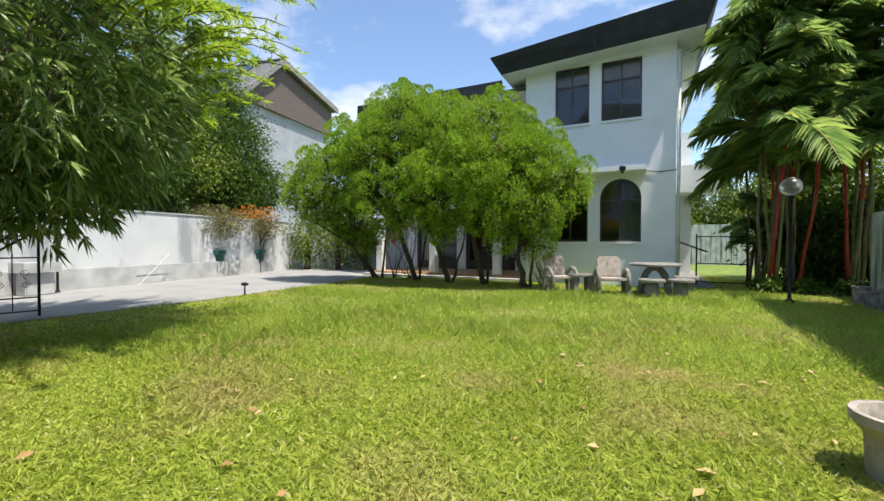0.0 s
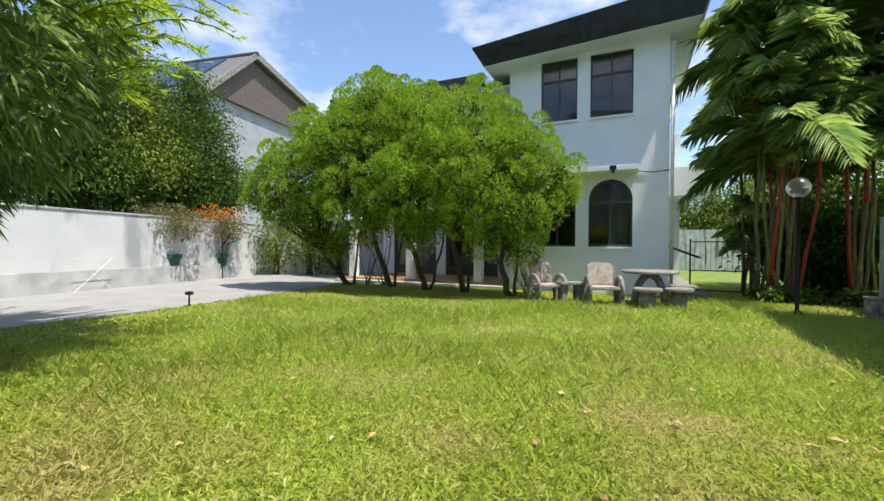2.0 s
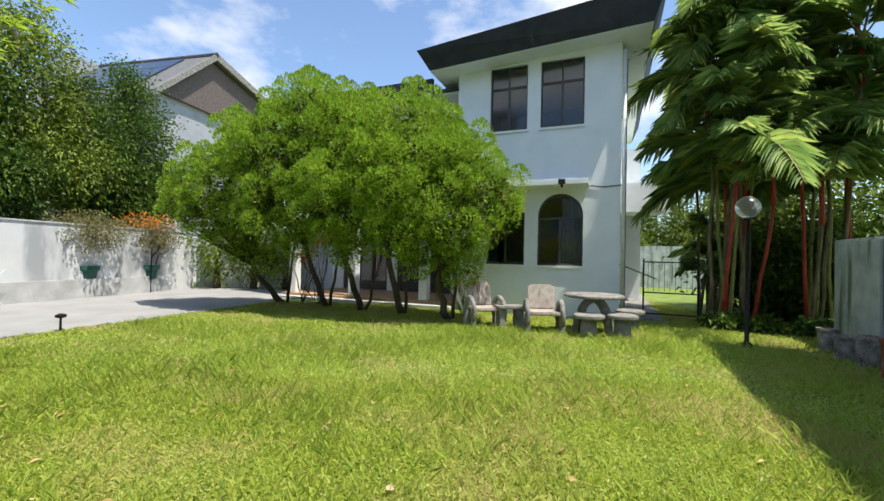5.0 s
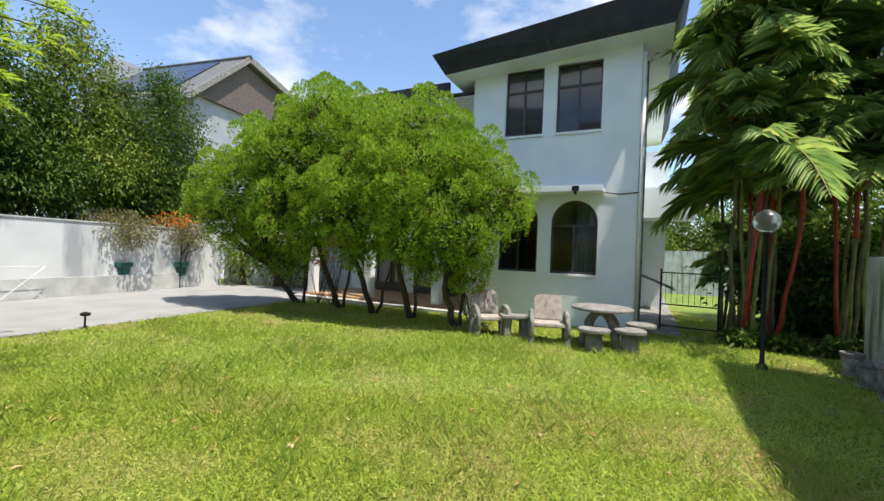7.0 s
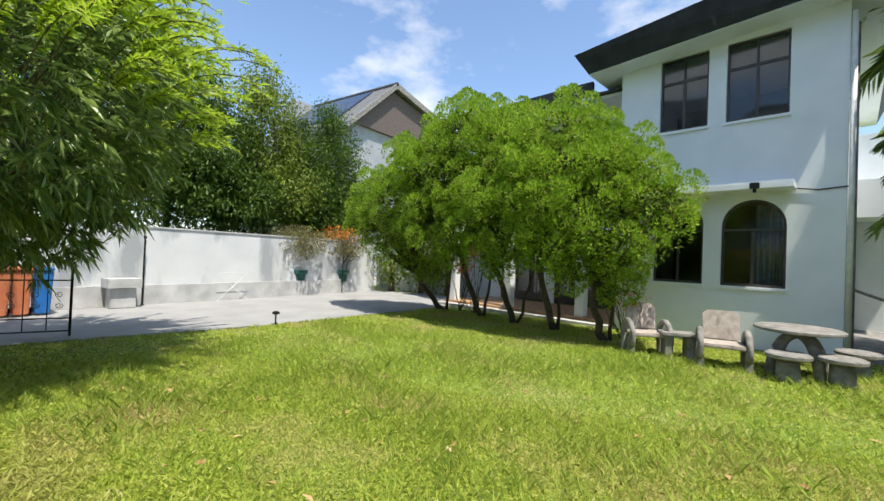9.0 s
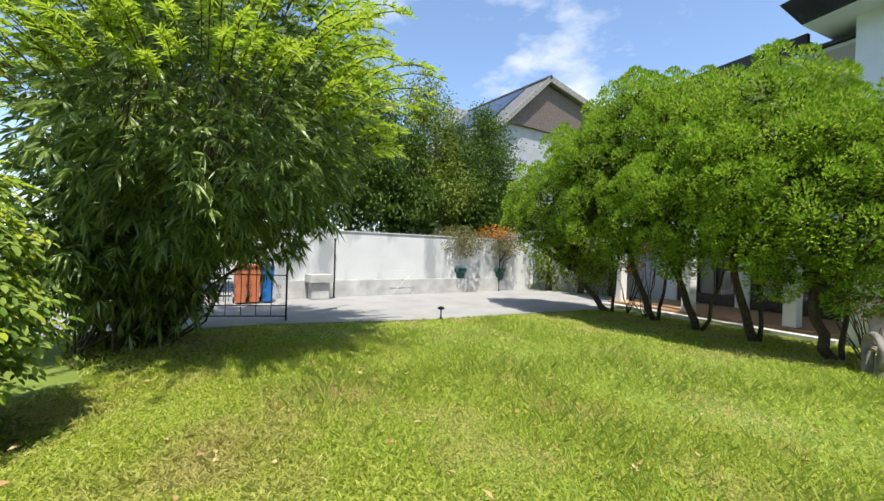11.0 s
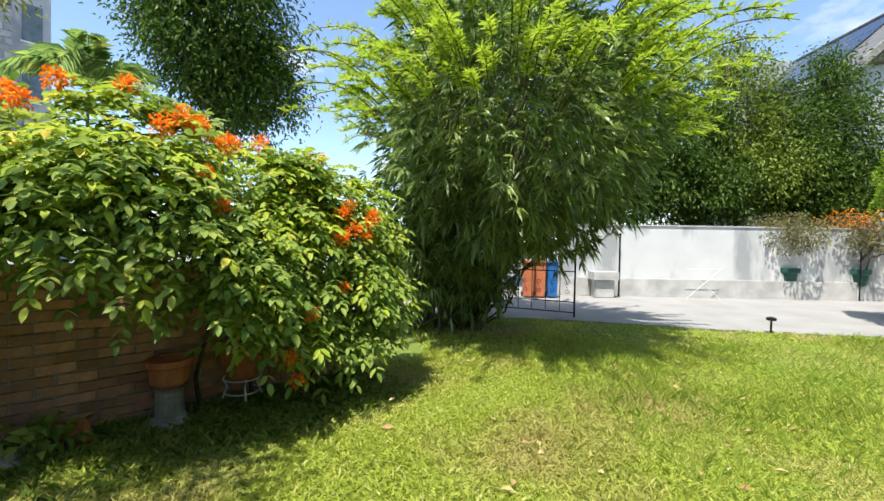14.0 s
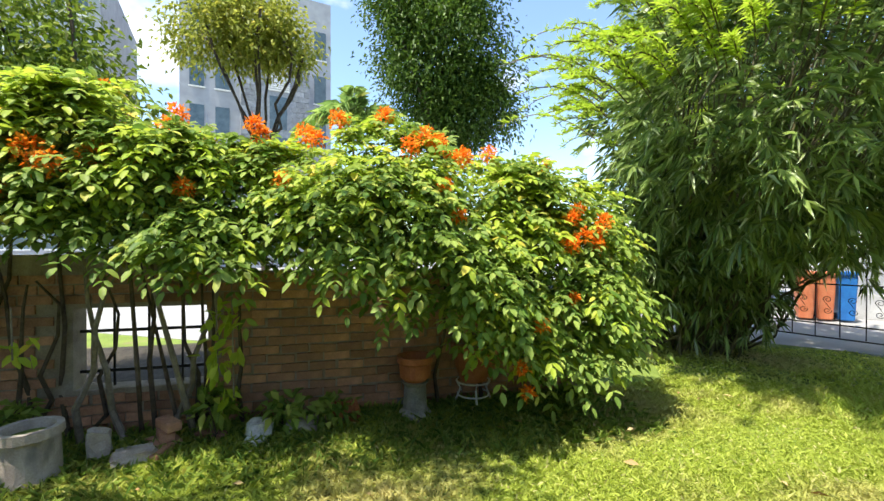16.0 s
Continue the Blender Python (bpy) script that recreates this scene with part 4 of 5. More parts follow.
p, w, ln = fans(c[c[:, 2] > 0.2], d[c[:, 2] > 0.2], 7, (0.16, 0.26), 0.6)
n = len(p)
leaves("lower_leaves", p, w, ln, ln * rng.uniform(0.13, 0.18, n), L_BAMBOO, bam, 0.15, 0.25)
tw = Geo()
tp, td = [], []
for k in range(560):
    a = rng.uniform(0, 6.28)
    el = math.asin(rng.uniform(0.02, 1.0))
    s = BC + np.array([2.3 * math.cos(a) * math.cos(el), 2.3 * math.sin(a) * math.cos(el), 3.15 * math.sin(el)])
    out = np.array([math.cos(a) * math.cos(el) * 1.1, math.sin(a) * math.cos(el) * 0.95, 0.95])
    L = rng.uniform(0.4, 1.0) if k % 5 else rng.uniform(1.0, 1.7)
    pts = [Vector(s + out * L * q - np.array([0, 0, 0.75]) * L * q * q) for q in np.linspace(0, 1, 6)]
    tw.tube(pts, [0.008] * 5 + [0.003], 4)
    for j in range(22):
        q = 0.15 + 0.85 * rng.random()
        tp.append(s + out * L * q - np.array([0, 0, 0.75]) * L * q * q)
        td.append(out)
tagged(part("young_growth", tw, M_CANE, bam), "thin green-brown shoots", kind="stuff")
p, w, ln = fans(np.array(tp), unit(np.array(td)), 5, (0.085, 0.155), 0.25)
n = len(p)
leaves("young_leaves", p, w, ln, ln * rng.uniform(0.13, 0.17, n), L_BAMTIP, bam, 0.15, 0.2)

stump = Geo()
limb(stump, (-6.78, 4.42, -0.05), (-6.82, 4.4, 0.95), 0.19, 0.13, 0.03, 10)
tagged(part("tree_stump", stump, M_BARK, smooth=True), "dark brown cut stump beside the bamboo", "stump")

# ---- brick wall with flowering creeper ----
P0, WAY = Vector((-0.6, -3.6, 0)), Vector((-0.5, 0.866, 0))
brick_at = pose(P0.x, P0.y, 0, 0, 0, 120)
GAP = (1.75, 2.75)
g = Geo()
g.box(0, GAP[0], -0.105, 0.09, 0, 1.5)
g.box(GAP[1], 5.6, -0.105, 0.09, 0, 1.35)
g.box(5.6, 6.4, -0.105, 0.09, 0, 1.1)
g.box(GAP[0], GAP[1], -0.105, 0.09, 0, 0.38)
g.box(GAP[0], GAP[1], -0.105, 0.09, 1.06, 1.5)
brick_wall = tagged(part("wall_brick", g, M_MORTAR, at=brick_at), "old red brick garden wall under a creeper", "wall", kind="structure")
grille = thing("wall_grille", "dark iron grille in the brick wall's opening", "grille", brick_at)
for z in (0.5, 0.84):
    part("rail", Geo().box(GAP[0], GAP[1], -0.01, 0.01, z, z + 0.025), M_IRON, grille)
for i in range(3):
    part("bar", Geo().box(GAP[0] + 0.24 + i * 0.26, GAP[0] + 0.256 + i * 0.26, -0.008, 0.008, 0.38, 1.06), M_IRON, grille)


def creeper_shape(s):
    """How far the creeper stands out from the wall, and its lower and upper edge, along the wall."""
    front = 0.72 + 0.12 * math.sin(s * 1.7 + 0.6) + (0.28 if 3.8 < s < 6.6 else 0)
    low = 1.75 if s < 2.2 else (1.55 if s < 3.0 else (1.42 if s < 4.2 else (1.08 if s < 5.0 else (0.7 if s < 5.6 else 0.5))))
    high = 2.3 + 0.26 * math.exp(-((s - 4.2) / 1.5) ** 2) + 0.08 * math.sin(s * 3.3)
    if s < 2.1:
        high += 0.45
    if s > 5.4:
        high -= (s - 5.4) * 0.22
    return front, low, high


creeper = thing("creeper_hedge", "lush creeper with orange flower heads over a brick wall", "hedge", brick_at)
for k in range(20):
    s = rng.uniform(0.4, 6.2)
    f_, lo_, hi_ = creeper_shape(s)
    wood = Geo()
    limb(wood, (s + rng.normal() * 0.2, -0.2, 0.0), (s, -0.5 * f_, rng.uniform(1.2, hi_)), 0.022, 0.008, 0.1, 5)
    part("stem", wood, M_BARK, creeper)
for s, e in ((0.7, 1.2), (1.4, 0.5), (1.9, 2.3), (2.2, 2.0), (2.5, 2.9), (2.7, 2.4)):
    wood = Geo()
    limb(wood, (s, -0.3, 0.0), (e, -0.45, 1.5), 0.028, 0.012, 0.1, 6)
    part("stem", wood, M_STEM, creeper)
old, young = ([], [], [], []), ([], [], [], [])
count = 0
while count < 5600:
    s = rng.uniform(0.2, 6.55)
    f_, lo_, hi_ = creeper_shape(s)
    u = rng.random() ** 0.8
    z = lo_ + (hi_ - lo_) * u
    y = -f_ * math.sqrt(1 - 0.92 * u * u) * rng.uniform(0.55, 1.05) if rng.random() < 0.88 else rng.uniform(-0.5, 0.6)
    if y > -0.15 and z < 1.55:
        continue
    swell = noise.noise(Vector((s * 1.9, z * 2.3, 3.0))) + 0.5 * noise.noise(Vector((s * 4.5, z * 5.0, 7.0)))
    if swell < -0.12 and rng.random() < 0.8:
        continue
    y -= 0.42 * swell
    start = np.array([s, y, z])
    out = unit(np.array([[rng.normal() * 0.9, -0.75 + rng.normal() * 0.5, rng.uniform(-0.45, 0.6) + (0.5 if u > 0.85 else 0)]]))[0]
    L = rng.uniform(0.24, 0.42)
    sd = unit(np.cross(out, [0, 0, 1.0])[None])[0]
    up = np.cross(sd, out)
    fresh = u > 0.55 and rng.random() < 0.42 or rng.random() < 0.1
    pos, way, lean, lens = young if fresh else old
    size = rng.uniform(0.8, 1.15)
    sag = rng.uniform(0.3, 0.6)
    for j in range(5):
        q = (j + 0.6) / 5
        base = start + out * L * q - np.array([0, 0, sag]) * L * q * q
        along = unit((out - np.array([0, 0, 2 * sag * q]))[None])[0]
        for sg in (-1, 1):
            pos.append(base)
            way.append(sd * sg * 0.85 + along * 0.55 + np.array([0, 0, -0.15]) + rng.normal(size=3) * 0.2)
            lean.append(up * 0.8 + np.array([0, -0.3, 0.45]) + rng.normal(size=3) * 0.35)
            lens.append(size * rng.uniform(0.062, 0.1))
    pos.append(start + out * L - np.array([0, 0, sag]) * L)
    way.append(out + np.array([0, 0, -0.8]))
    lean.append(up * 0.6 + np.array([0, -0.4, 0.4]))
    lens.append(size * 0.092)
    count += 1
for word, (pos, way, lean, lens), mat in (("foliage", old, L_HEDGE), ("young_foliage", young, L_VINE)):
    n = len(pos)
    lens = np.array(lens)
    leaves(word, np.array(pos), np.array(way), lens, lens * rng.uniform(0.42, 0.55, n), mat, creeper, 0.18, 0.12, np.array(lean), True)


def flower_head(s, y, z, r):
    """A loose ball of small trumpets."""
    m = int(60 + 9000 * r * r)
    o = unit(rng.normal(size=(m, 3)) + np.array([0, -0.3, 0.4]))
    tagged(leaves("flower_head", np.array([s, y, z]) + o * r * rng.uniform(0.2, 1.0, (m, 1)), o + rng.normal(size=(m, 3)) * 0.5, rng.uniform(0.025, 0.05, m), rng.uniform(0.018, 0.03, m), L_FLOWER, creeper, 0.25, 0.1), "orange flower cluster", kind="stuff")


# flower heads: large clusters along the top and at the outer end, single ones on the face
for s, z, r in ((1.86, 2.22, 0.1), (1.98, 2.12, 0.11), (2.17, 2.2, 0.1), (2.43, 2.17, 0.08), (1.7, 1.92, 0.12), (2.64, 2.6, 0.08), (2.77, 1.99, 0.07), (3.2, 2.55, 0.08), (3.25, 2.48, 0.07),
                (3.44, 2.07, 0.06), (3.6, 2.5, 0.09), (3.68, 2.44, 0.07), (4.23, 2.66, 0.08), (4.55, 2.46, 0.1), (4.68, 2.42, 0.1), (4.85, 2.32, 0.09), (4.4, 2.35, 0.08), (4.64, 2.04, 0.05), (4.72, 1.8, 0.05),
                (5.86, 1.82, 0.07), (5.93, 1.66, 0.08), (6.2, 1.8, 0.08), (5.78, 1.58, 0.07), (6.07, 1.58, 0.06), (5.95, 1.9, 0.06), (6.1, 1.72, 0.06), (5.4, 0.95, 0.06), (5.22, 0.64, 0.05), (5.28, 0.44, 0.05), (5.75, 1.15, 0.04)):
    f_, lo_, hi_ = creeper_shape(s)
    u = min(1.0, max(0.0, (z - lo_) / (hi_ - lo_)))
    flower_head(s, -f_ * math.sqrt(1 - 0.92 * u * u) - (0.22 if z < hi_ - 0.1 else 0.3), z, r)
for k in range(12):
    s = rng.uniform(0.6, 6.0)
    f_, lo_, hi_ = creeper_shape(s)
    flower_head(s, -rng.uniform(0.1, 0.6) * f_, hi_ + rng.uniform(-0.05, 0.12), rng.uniform(0.05, 0.09))

pedestal = thing("pedestal_pot", "worn terracotta pot on a concrete pedestal under the creeper", "pot", pose(-2.55, 0.52, 0))
part("pedestal", Geo().lathe([(0.16, 0), (0.15, 0.05), (0.11, 0.1), (0.1, 0.3), (0.13, 0.34)], 16), M_CONC, pedestal)
part("pot", Geo().lathe([(0.1, 0.341), (0.14, 0.38), (0.15, 0.5), (0.17, 0.52), (0.17, 0.57), (0.14, 0.57), (0.13, 0.5)], 18), M_TERRA, pedestal)
stand = thing("pot_stand", "terracotta pot in a white wire stand beneath leaves", "pot", pose(-2.98, 0.98, 0))
for k in range(4):
    a = k * math.pi / 2 + 0.4
    part("leg", Geo().tube([(0.2 * math.cos(a), 0.2 * math.sin(a), 0), (0.13 * math.cos(a), 0.13 * math.sin(a), 0.18), (0.17 * math.cos(a), 0.17 * math.sin(a), 0.26)], 0.01, 6), M_WHITE, stand)
for z, r in ((0.12, 0.155), (0.25, 0.165)):
    part("ring", Geo().tube([(r * math.cos(a), r * math.sin(a), z) for a in np.linspace(0, 2 * math.pi, 20)], 0.008, 6), M_WHITE, stand)
part("pot", Geo().lathe([(0.13, 0.26), (0.18, 0.4), (0.2, 0.55), (0.22, 0.56), (0.22, 0.61), (0.19, 0.61), (0.17, 0.52)], 20), M_TERRA, stand, "round red terracotta pot")


def rock(x, y, s, mat, label):
    """A broken lump: a block knocked out of true, with chipped faces."""
    bm = bmesh.new()
    bmesh.ops.create_cube(bm, size=2)
    bmesh.ops.subdivide_edges(bm, edges=bm.edges, cuts=3, use_grid_fill=True)
    seed = Vector((x * 3.1, y * 2.3, 1.7))
    for v in bm.verts:
        p = v.co * (0.8 + 0.2 / max(0.6, v.co.length))
        p += noise.noise_vector(v.co * 0.9 + seed) * 0.34 + noise.noise_vector(v.co * 2.6 + seed) * 0.13
        v.co = Vector((p.x * s[0], p.y * s[1], max(p.z, -0.8) * s[2] + s[2] * 0.6))
    me = bpy.data.meshes.new("stone")
    bm.to_mesh(me)
    bm.free()
    me.materials.append(mat)
    ob = tagged(new("stone", me), label, "stone")
    ob.matrix_basis = pose(x, y, 0, 0, 0, 37 * x)


rock(-1.79, -0.55, (0.1, 0.08, 0.1), M_FLAKE, "white flaking plaster lump at the wall's foot")
rock(-1.68, -0.5, (0.09, 0.06, 0.04), M_FLAKE, "white flaking plaster lump at the wall's foot")
rock(-2.24, -0.02, (0.11, 0.05, 0.12), M_TERRA, "broken terracotta slab leaning at the wall")
rock(-2.0, -0.3, (0.12, 0.09, 0.08), M_STONE, "mossy concrete block by the wall")
rock(-1.15, -1.42, (0.07, 0.06, 0.15), M_STONE, "upright grey concrete block by the wall")
rock(-1.2, -1.15, (0.13, 0.1, 0.07), M_STONE, "rough grey stone in the grass")
rock(-2.75, 0.35, (0.1, 0.07, 0.06), M_CONC, "small grey stone in the grass")
for x, y, z, turn in ((-1.5, -1.15, 0.0, 62), (-1.42, -1.2, 0.0, 66), (-1.47, -1.17, 0.072, 55), (-1.66, -0.92, 0.0, 95), (-1.32, -1.05, 0.0, 20), (-1.48, -1.15, 0.144, 70)):
    tagged(part("loose_brick", Geo().box(-0.115, 0.115, -0.052, 0.052, 0, 0.07), M_BRICK, at=pose(x, y, z, 0, 0, turn), bevel=0.006), "worn old red brick lying by the wall", "brick", "bricks by the wall")
old_pot = thing("broken_pot", "stout weathered concrete pot at the wall's foot", "pot", pose(-0.84, -1.6, 0))
part("body", Geo().lathe([(0.15, 0), (0.17, 0.03), (0.16, 0.3), (0.185, 0.31), (0.18, 0.37), (0.14, 0.37), (0.13, 0.3)], 20), M_STONE, old_pot)
part("soil", Geo().lathe([(0.01, 0.305), (0.13, 0.302), (0.128, 0.31), (0.01, 0.33)], 12), M_SOIL, old_pot)


# added strip: its dark colour stands in for shade on the ground
tagged(part("shade_strip", Geo().box(-2.0, 6.4, 0.1, 3.3, 0.0, 0.02), M_SHADED_GROUND, at=brick_at), "dark ground strip painted as shade behind the brick wall", "soil", kind="structure")

# ---- trees and buildings beyond the walls ----
def leafy_tree(name, label, base, blobs, material, per, leaf, group="", trunk=0.16, density=60, clump=1.6):
    t = thing(name, label, "tree", group=group)
    tr = Geo()
    b = Vector(base)
    top = Vector(blobs[0][:3])
    fork = b.lerp(top, 0.62)
    limb(tr, b, fork, trunk, trunk * 0.6, 0.04, 8)
    for cx, cy, cz, rx, rz in blobs:
        for k in range(3):
            limb(tr, fork, Vector((cx, cy, cz)) + Vector(rng.normal(size=3)) * rx * 0.4, trunk * 0.4, 0.02, 0.1, 6)
    part("trunk", tr, M_BARK, t, smooth=True)
    ps, ws = [], []
    for cx, cy, cz, rx, rz in blobs:
        m = int(density * rx * (rx + rz))
        c, d = ball(m, (rx, rx, rz), 0.5)
        c = c * (1 + 0.13 * rng.normal(size=(m, 1))) + np.array([cx, cy, cz])
        p, w = tufts(c, d, per, leaf * clump, 0.3)
        ps.append(p)
        ws.append(w)
    p, w = np.concatenate(ps), np.concatenate(ws)
    n = len(p)
    leaves("crown", p, w, rng.uniform(leaf * 0.7, leaf * 1.3, n), rng.uniform(leaf * 0.35, leaf * 0.55, n), material, t)


# screen of trees behind the yard wall
for x, y, h in leafy_late:
    leafy_tree("hedge_tree", "dark dense shrubbery behind the palms", (x, y, 0), [(x, y, h * 0.55, 1.3, h * 0.42), (x + 0.3, y - 0.3, h * 0.3, 1.0, 1.2)], L_MIDT if h > 4 else L_DARKT, 16, 0.18, "shrubs behind the palms", 0.1, 60)
for x, y, h in ((16.6, 29.0, 6.6), (13.6, 29.5, 5.6), (19.5, 27.5, 7.2)):
    leafy_tree("screen_tree", "sunlit bushy tree behind the rear garden wall", (x, y, 0), [(x, y, h * 0.6, 1.9, h * 0.36), (x + 0.8, y - 0.6, h * 0.42, 1.5, 1.5)], L_MIDT, 30, 0.2, "trees behind the rear wall", 0.15, 26, 1.8)
k = 0
for y in np.arange(5.0, 19.5, 1.7):
    x = WALL_A.x + (y - WALL_A.y) * (WALL_B.x - WALL_A.x) / (WALL_B.y - WALL_A.y) - 2.3
    h = 5.6 + 0.9 * math.sin(k * 2.4) + (3.4 if y < 12.5 else 2.6) + (1.2 if y < 9.5 else 0)
    leafy_tree("screen_tree", "dense dark green tree behind the yard wall", (x, y, 0),
               [(x, y, h * 0.55, 1.35, h * 0.36), (x + 0.6, y + 0.5, h * 0.45, 1.2, 1.2), (x - 0.2, y - 0.3, h * 0.88, 0.6, 1.1)], L_DARKT if k % 3 else L_MIDT, 44, 0.14, "trees behind the yard wall", 0.16, 42, 1.7)
    k += 1
for x, y, h in ((-7.0, 18.9, 3.4), (-5.6, 19.0, 3.0), (-4.3, 18.9, 3.3), (-6.2, 21.0, 5.0), (-3.2, 21.0, 4.6)):
    leafy_tree("screen_tree", "bushy tree behind the drive's end", (x, y, 0), [(x, y, h * 0.5, 0.75, h * 0.45)], L_MIDT, 15, 0.14, "trees behind the yard wall")

# gabled house with solar panels: a steep slope towards the garden, a shallow one behind
far = thing("gabled_house", "white house with brown gable and rooftop solar panels", "house", pose(-12.9, 29.0, 0, 0, 0, -14))
RZ, RL = 13.8, 9.0
NEAR, FARY, NZ, FZ = -3.9, 7.0, 10.3, 12.4
part("wall", Geo().box(-RL, -0.3, NEAR + 0.4, FARY - 0.5, 0, 10.3), M_FARWALL, far)
part("wall", Geo().box(-RL - 4, -RL - 0.01, NEAR + 0.2, FARY - 0.8, 0, 10.0), M_FARWALL, far)
rim = [(NEAR + 0.3, 10.302), (FARY - 0.4, 10.302), (FARY - 0.4, FZ - 0.1), (0, RZ - 0.2), (NEAR + 0.3, NZ + 0.1)]
part("gable", Geo().add([(x, y, z) for x in (-0.02, -0.28) for y, z in rim], [(0, 1, 2, 3, 4), (9, 8, 7, 6, 5)] + [(i, i + 5, (i + 1) % 5 + 5, (i + 1) % 5) for i in range(5)]), M_BROWN, far, "brown clad gable end")
HEX = [(3, 2, 1, 0), (4, 5, 6, 7), (0, 1, 5, 4), (1, 2, 6, 5), (2, 3, 7, 6), (3, 0, 4, 7)]
for ye, ze in ((NEAR - 0.35, NZ - 0.35), (FARY, FZ)):
    part("roof", Geo().add([(x, y, z + up) for up in (0, 0.2) for x, y, z in ((-RL, ye, ze), (0.3, ye, ze), (0.3, 0, RZ), (-RL, 0, RZ))], HEX), M_FARROOF, far, "grey tiled roof slope")
    part("barge_board", Geo().add([(x, y, z + up) for up in (-0.12, 0.3) for x, y, z in ((0.302, ye, ze), (0.42, ye, ze), (0.42, 0, RZ), (0.302, 0, RZ))], HEX), M_CONC, far, "pale grey barge board")
part("ridge", Geo().tube([(-RL, 0, RZ + 0.2), (0.42, 0, RZ + 0.2)], 0.16, 8), M_ROOF, far)
part("gutter", Geo().box(-RL, 0.3, NEAR - 0.5, NEAR - 0.36, NZ - 0.5, NZ - 0.3), M_FARWALL, far)
rise = (RZ - NZ) / -NEAR
for i in range(6):
    for j in range(3):
        xa = -8.6 + i * 1.14
        ya = NEAR + 0.25 + j * 1.12
        yb = ya + 1.08
        za, zb = [RZ + q * rise + 0.3 for q in (ya, yb)]
        part("solar_panel", Geo().add([(x, y, z + up) for up in (-0.06, 0) for x, y, z in ((xa, ya, za), (xa + 1.12, ya, za), (xa + 1.12, yb, zb), (xa, yb, zb))], HEX), M_SOLAR, far)
part("stair_tower", Geo().prism([(-RL - 3.4, 10.002), (-RL - 0.3, 10.002), (-RL - 0.3, 14.2), (-RL - 3.4, 12.6)], -2.0, 2.6), M_FARWALL, far, "pale rendered stair tower on the roof")
part("awning", Geo().box(-RL - 0.5, -RL + 3.4, NEAR - 1.6, NEAR - 0.51, NZ - 0.62, NZ - 0.54), M_WHITE, far, "white slatted canopy under the eave")

# street side beyond the brick wall
tagged(part("road", Geo().box(-60, -9.5, -60, 30, 0.0, 0.008).box(-9.5, -4.5, -60, -3.2, 0.0, 0.008), M_ROAD), "sunlit grey street beyond the brick wall", "road", kind="structure")
leafy_tree("street_tree", "tall dark broad-leaved tree across the street", (-12.4, -2.0, 0), [(-12.4, -2.0, 8.0, 2.2, 2.6), (-12.6, -1.2, 6.2, 1.7, 1.5), (-12.2, -2.8, 9.8, 1.6, 1.6), (-12.4, -1.6, 11.0, 1.6, 1.5)], L_DARKT, 40, 0.15, "", 0.2, 48, 1.9)
leafy_tree("street_tree", "small round tree beside the street", (-17.0, 6.5, 0), [(-17.0, 6.5, 5.6, 1.3, 1.3)], L_DARKT, 14, 0.2)
leafy_tree("garden_tree", "slender tree with thin yellowing leaves behind the brick wall", (-4.6, -2.7, 0), [(-4.6, -2.9, 5.0, 0.7, 0.7), (-4.8, -2.4, 4.8, 0.5, 0.4), (-4.4, -3.5, 5.0, 0.7, 0.6)], L_YELLOW, 40, 0.09, "", 0.06, 95, 1.5)
leafy_tree("garden_tree", "leafy young tree standing behind the brick wall", (-2.2, -3.6, 0), [(-2.3, -3.3, 3.0, 0.7, 0.9), (-2.6, -2.9, 2.2, 0.6, 0.6), (-2.0, -3.9, 3.8, 0.8, 0.9)], L_MIDT, 34, 0.1, "", 0.05, 85, 1.8)
leafy_tree("shade_tree", "leafy tree shading the lawn corner near the brick wall", (0.9, -3.2, 0), [(0.92, -2.05, 4.6, 0.62, 0.5), (0.3, -0.95, 4.5, 0.62, 0.5), (-0.22, -0.05, 4.5, 0.58, 0.45), (1.2, -2.9, 5.0, 0.8, 0.6)], L_MIDT, 22, 0.12, "", 0.09, 27, 1.6)
wax_palm(-9.75, -4.0, 5.2, 2, 0.2, False, 2.3, "street_palm", "feathery palm beside the street")
wax_palm(-5.3, 1.1, 2.1, 3, 0.2, False, 2.3, "garden_palm", "small bright green palm behind the creeper")

flats = thing("apartment_block", "white and grey apartment block across the street", "building", pose(-24.5, -21.0, 0, 0, 0, 133))
part("wall", Geo().box(-3.6, 6.8, 0, 10, 0, 21), M_FARWALL, flats)
part("wall", Geo().box(-19, -7.5, -2.0, 10, 0, 19), M_FARWALL, flats)
tower = part("stair_tower", Geo().box(0.2, 4.9, -1.2, -0.01, 0, 15.0), M_GREYB, flats, "grey block-clad stair tower")
for z in range(12):
    part("louvre", Geo().box(1.9, 3.5, -1.3, -1.21, 13.0 + z * 0.16, 13.1 + z * 0.16), M_WHITE, tower)
for i in range(4):
    for j in range(5):
        wx, wz, wy = -18.2 + i * 2.7, 1.4 + j * 3.5, -2.0
        w = part("window", Geo().box(wx, wx + 2.0, wy - 0.05, wy - 0.005, wz, wz + 1.9), M_FARGL, flats)
        for za in (wz - 0.1, wz + 1.9):
            part("frame", Geo().box(wx - 0.08, wx + 2.08, wy - 0.09, wy - 0.051, za, za + 0.1), M_WHITE, w)
        part("mullion", Geo().box(wx + 0.95, wx + 1.03, wy - 0.09, wy - 0.051, wz, wz + 1.9), M_WHITE, w)
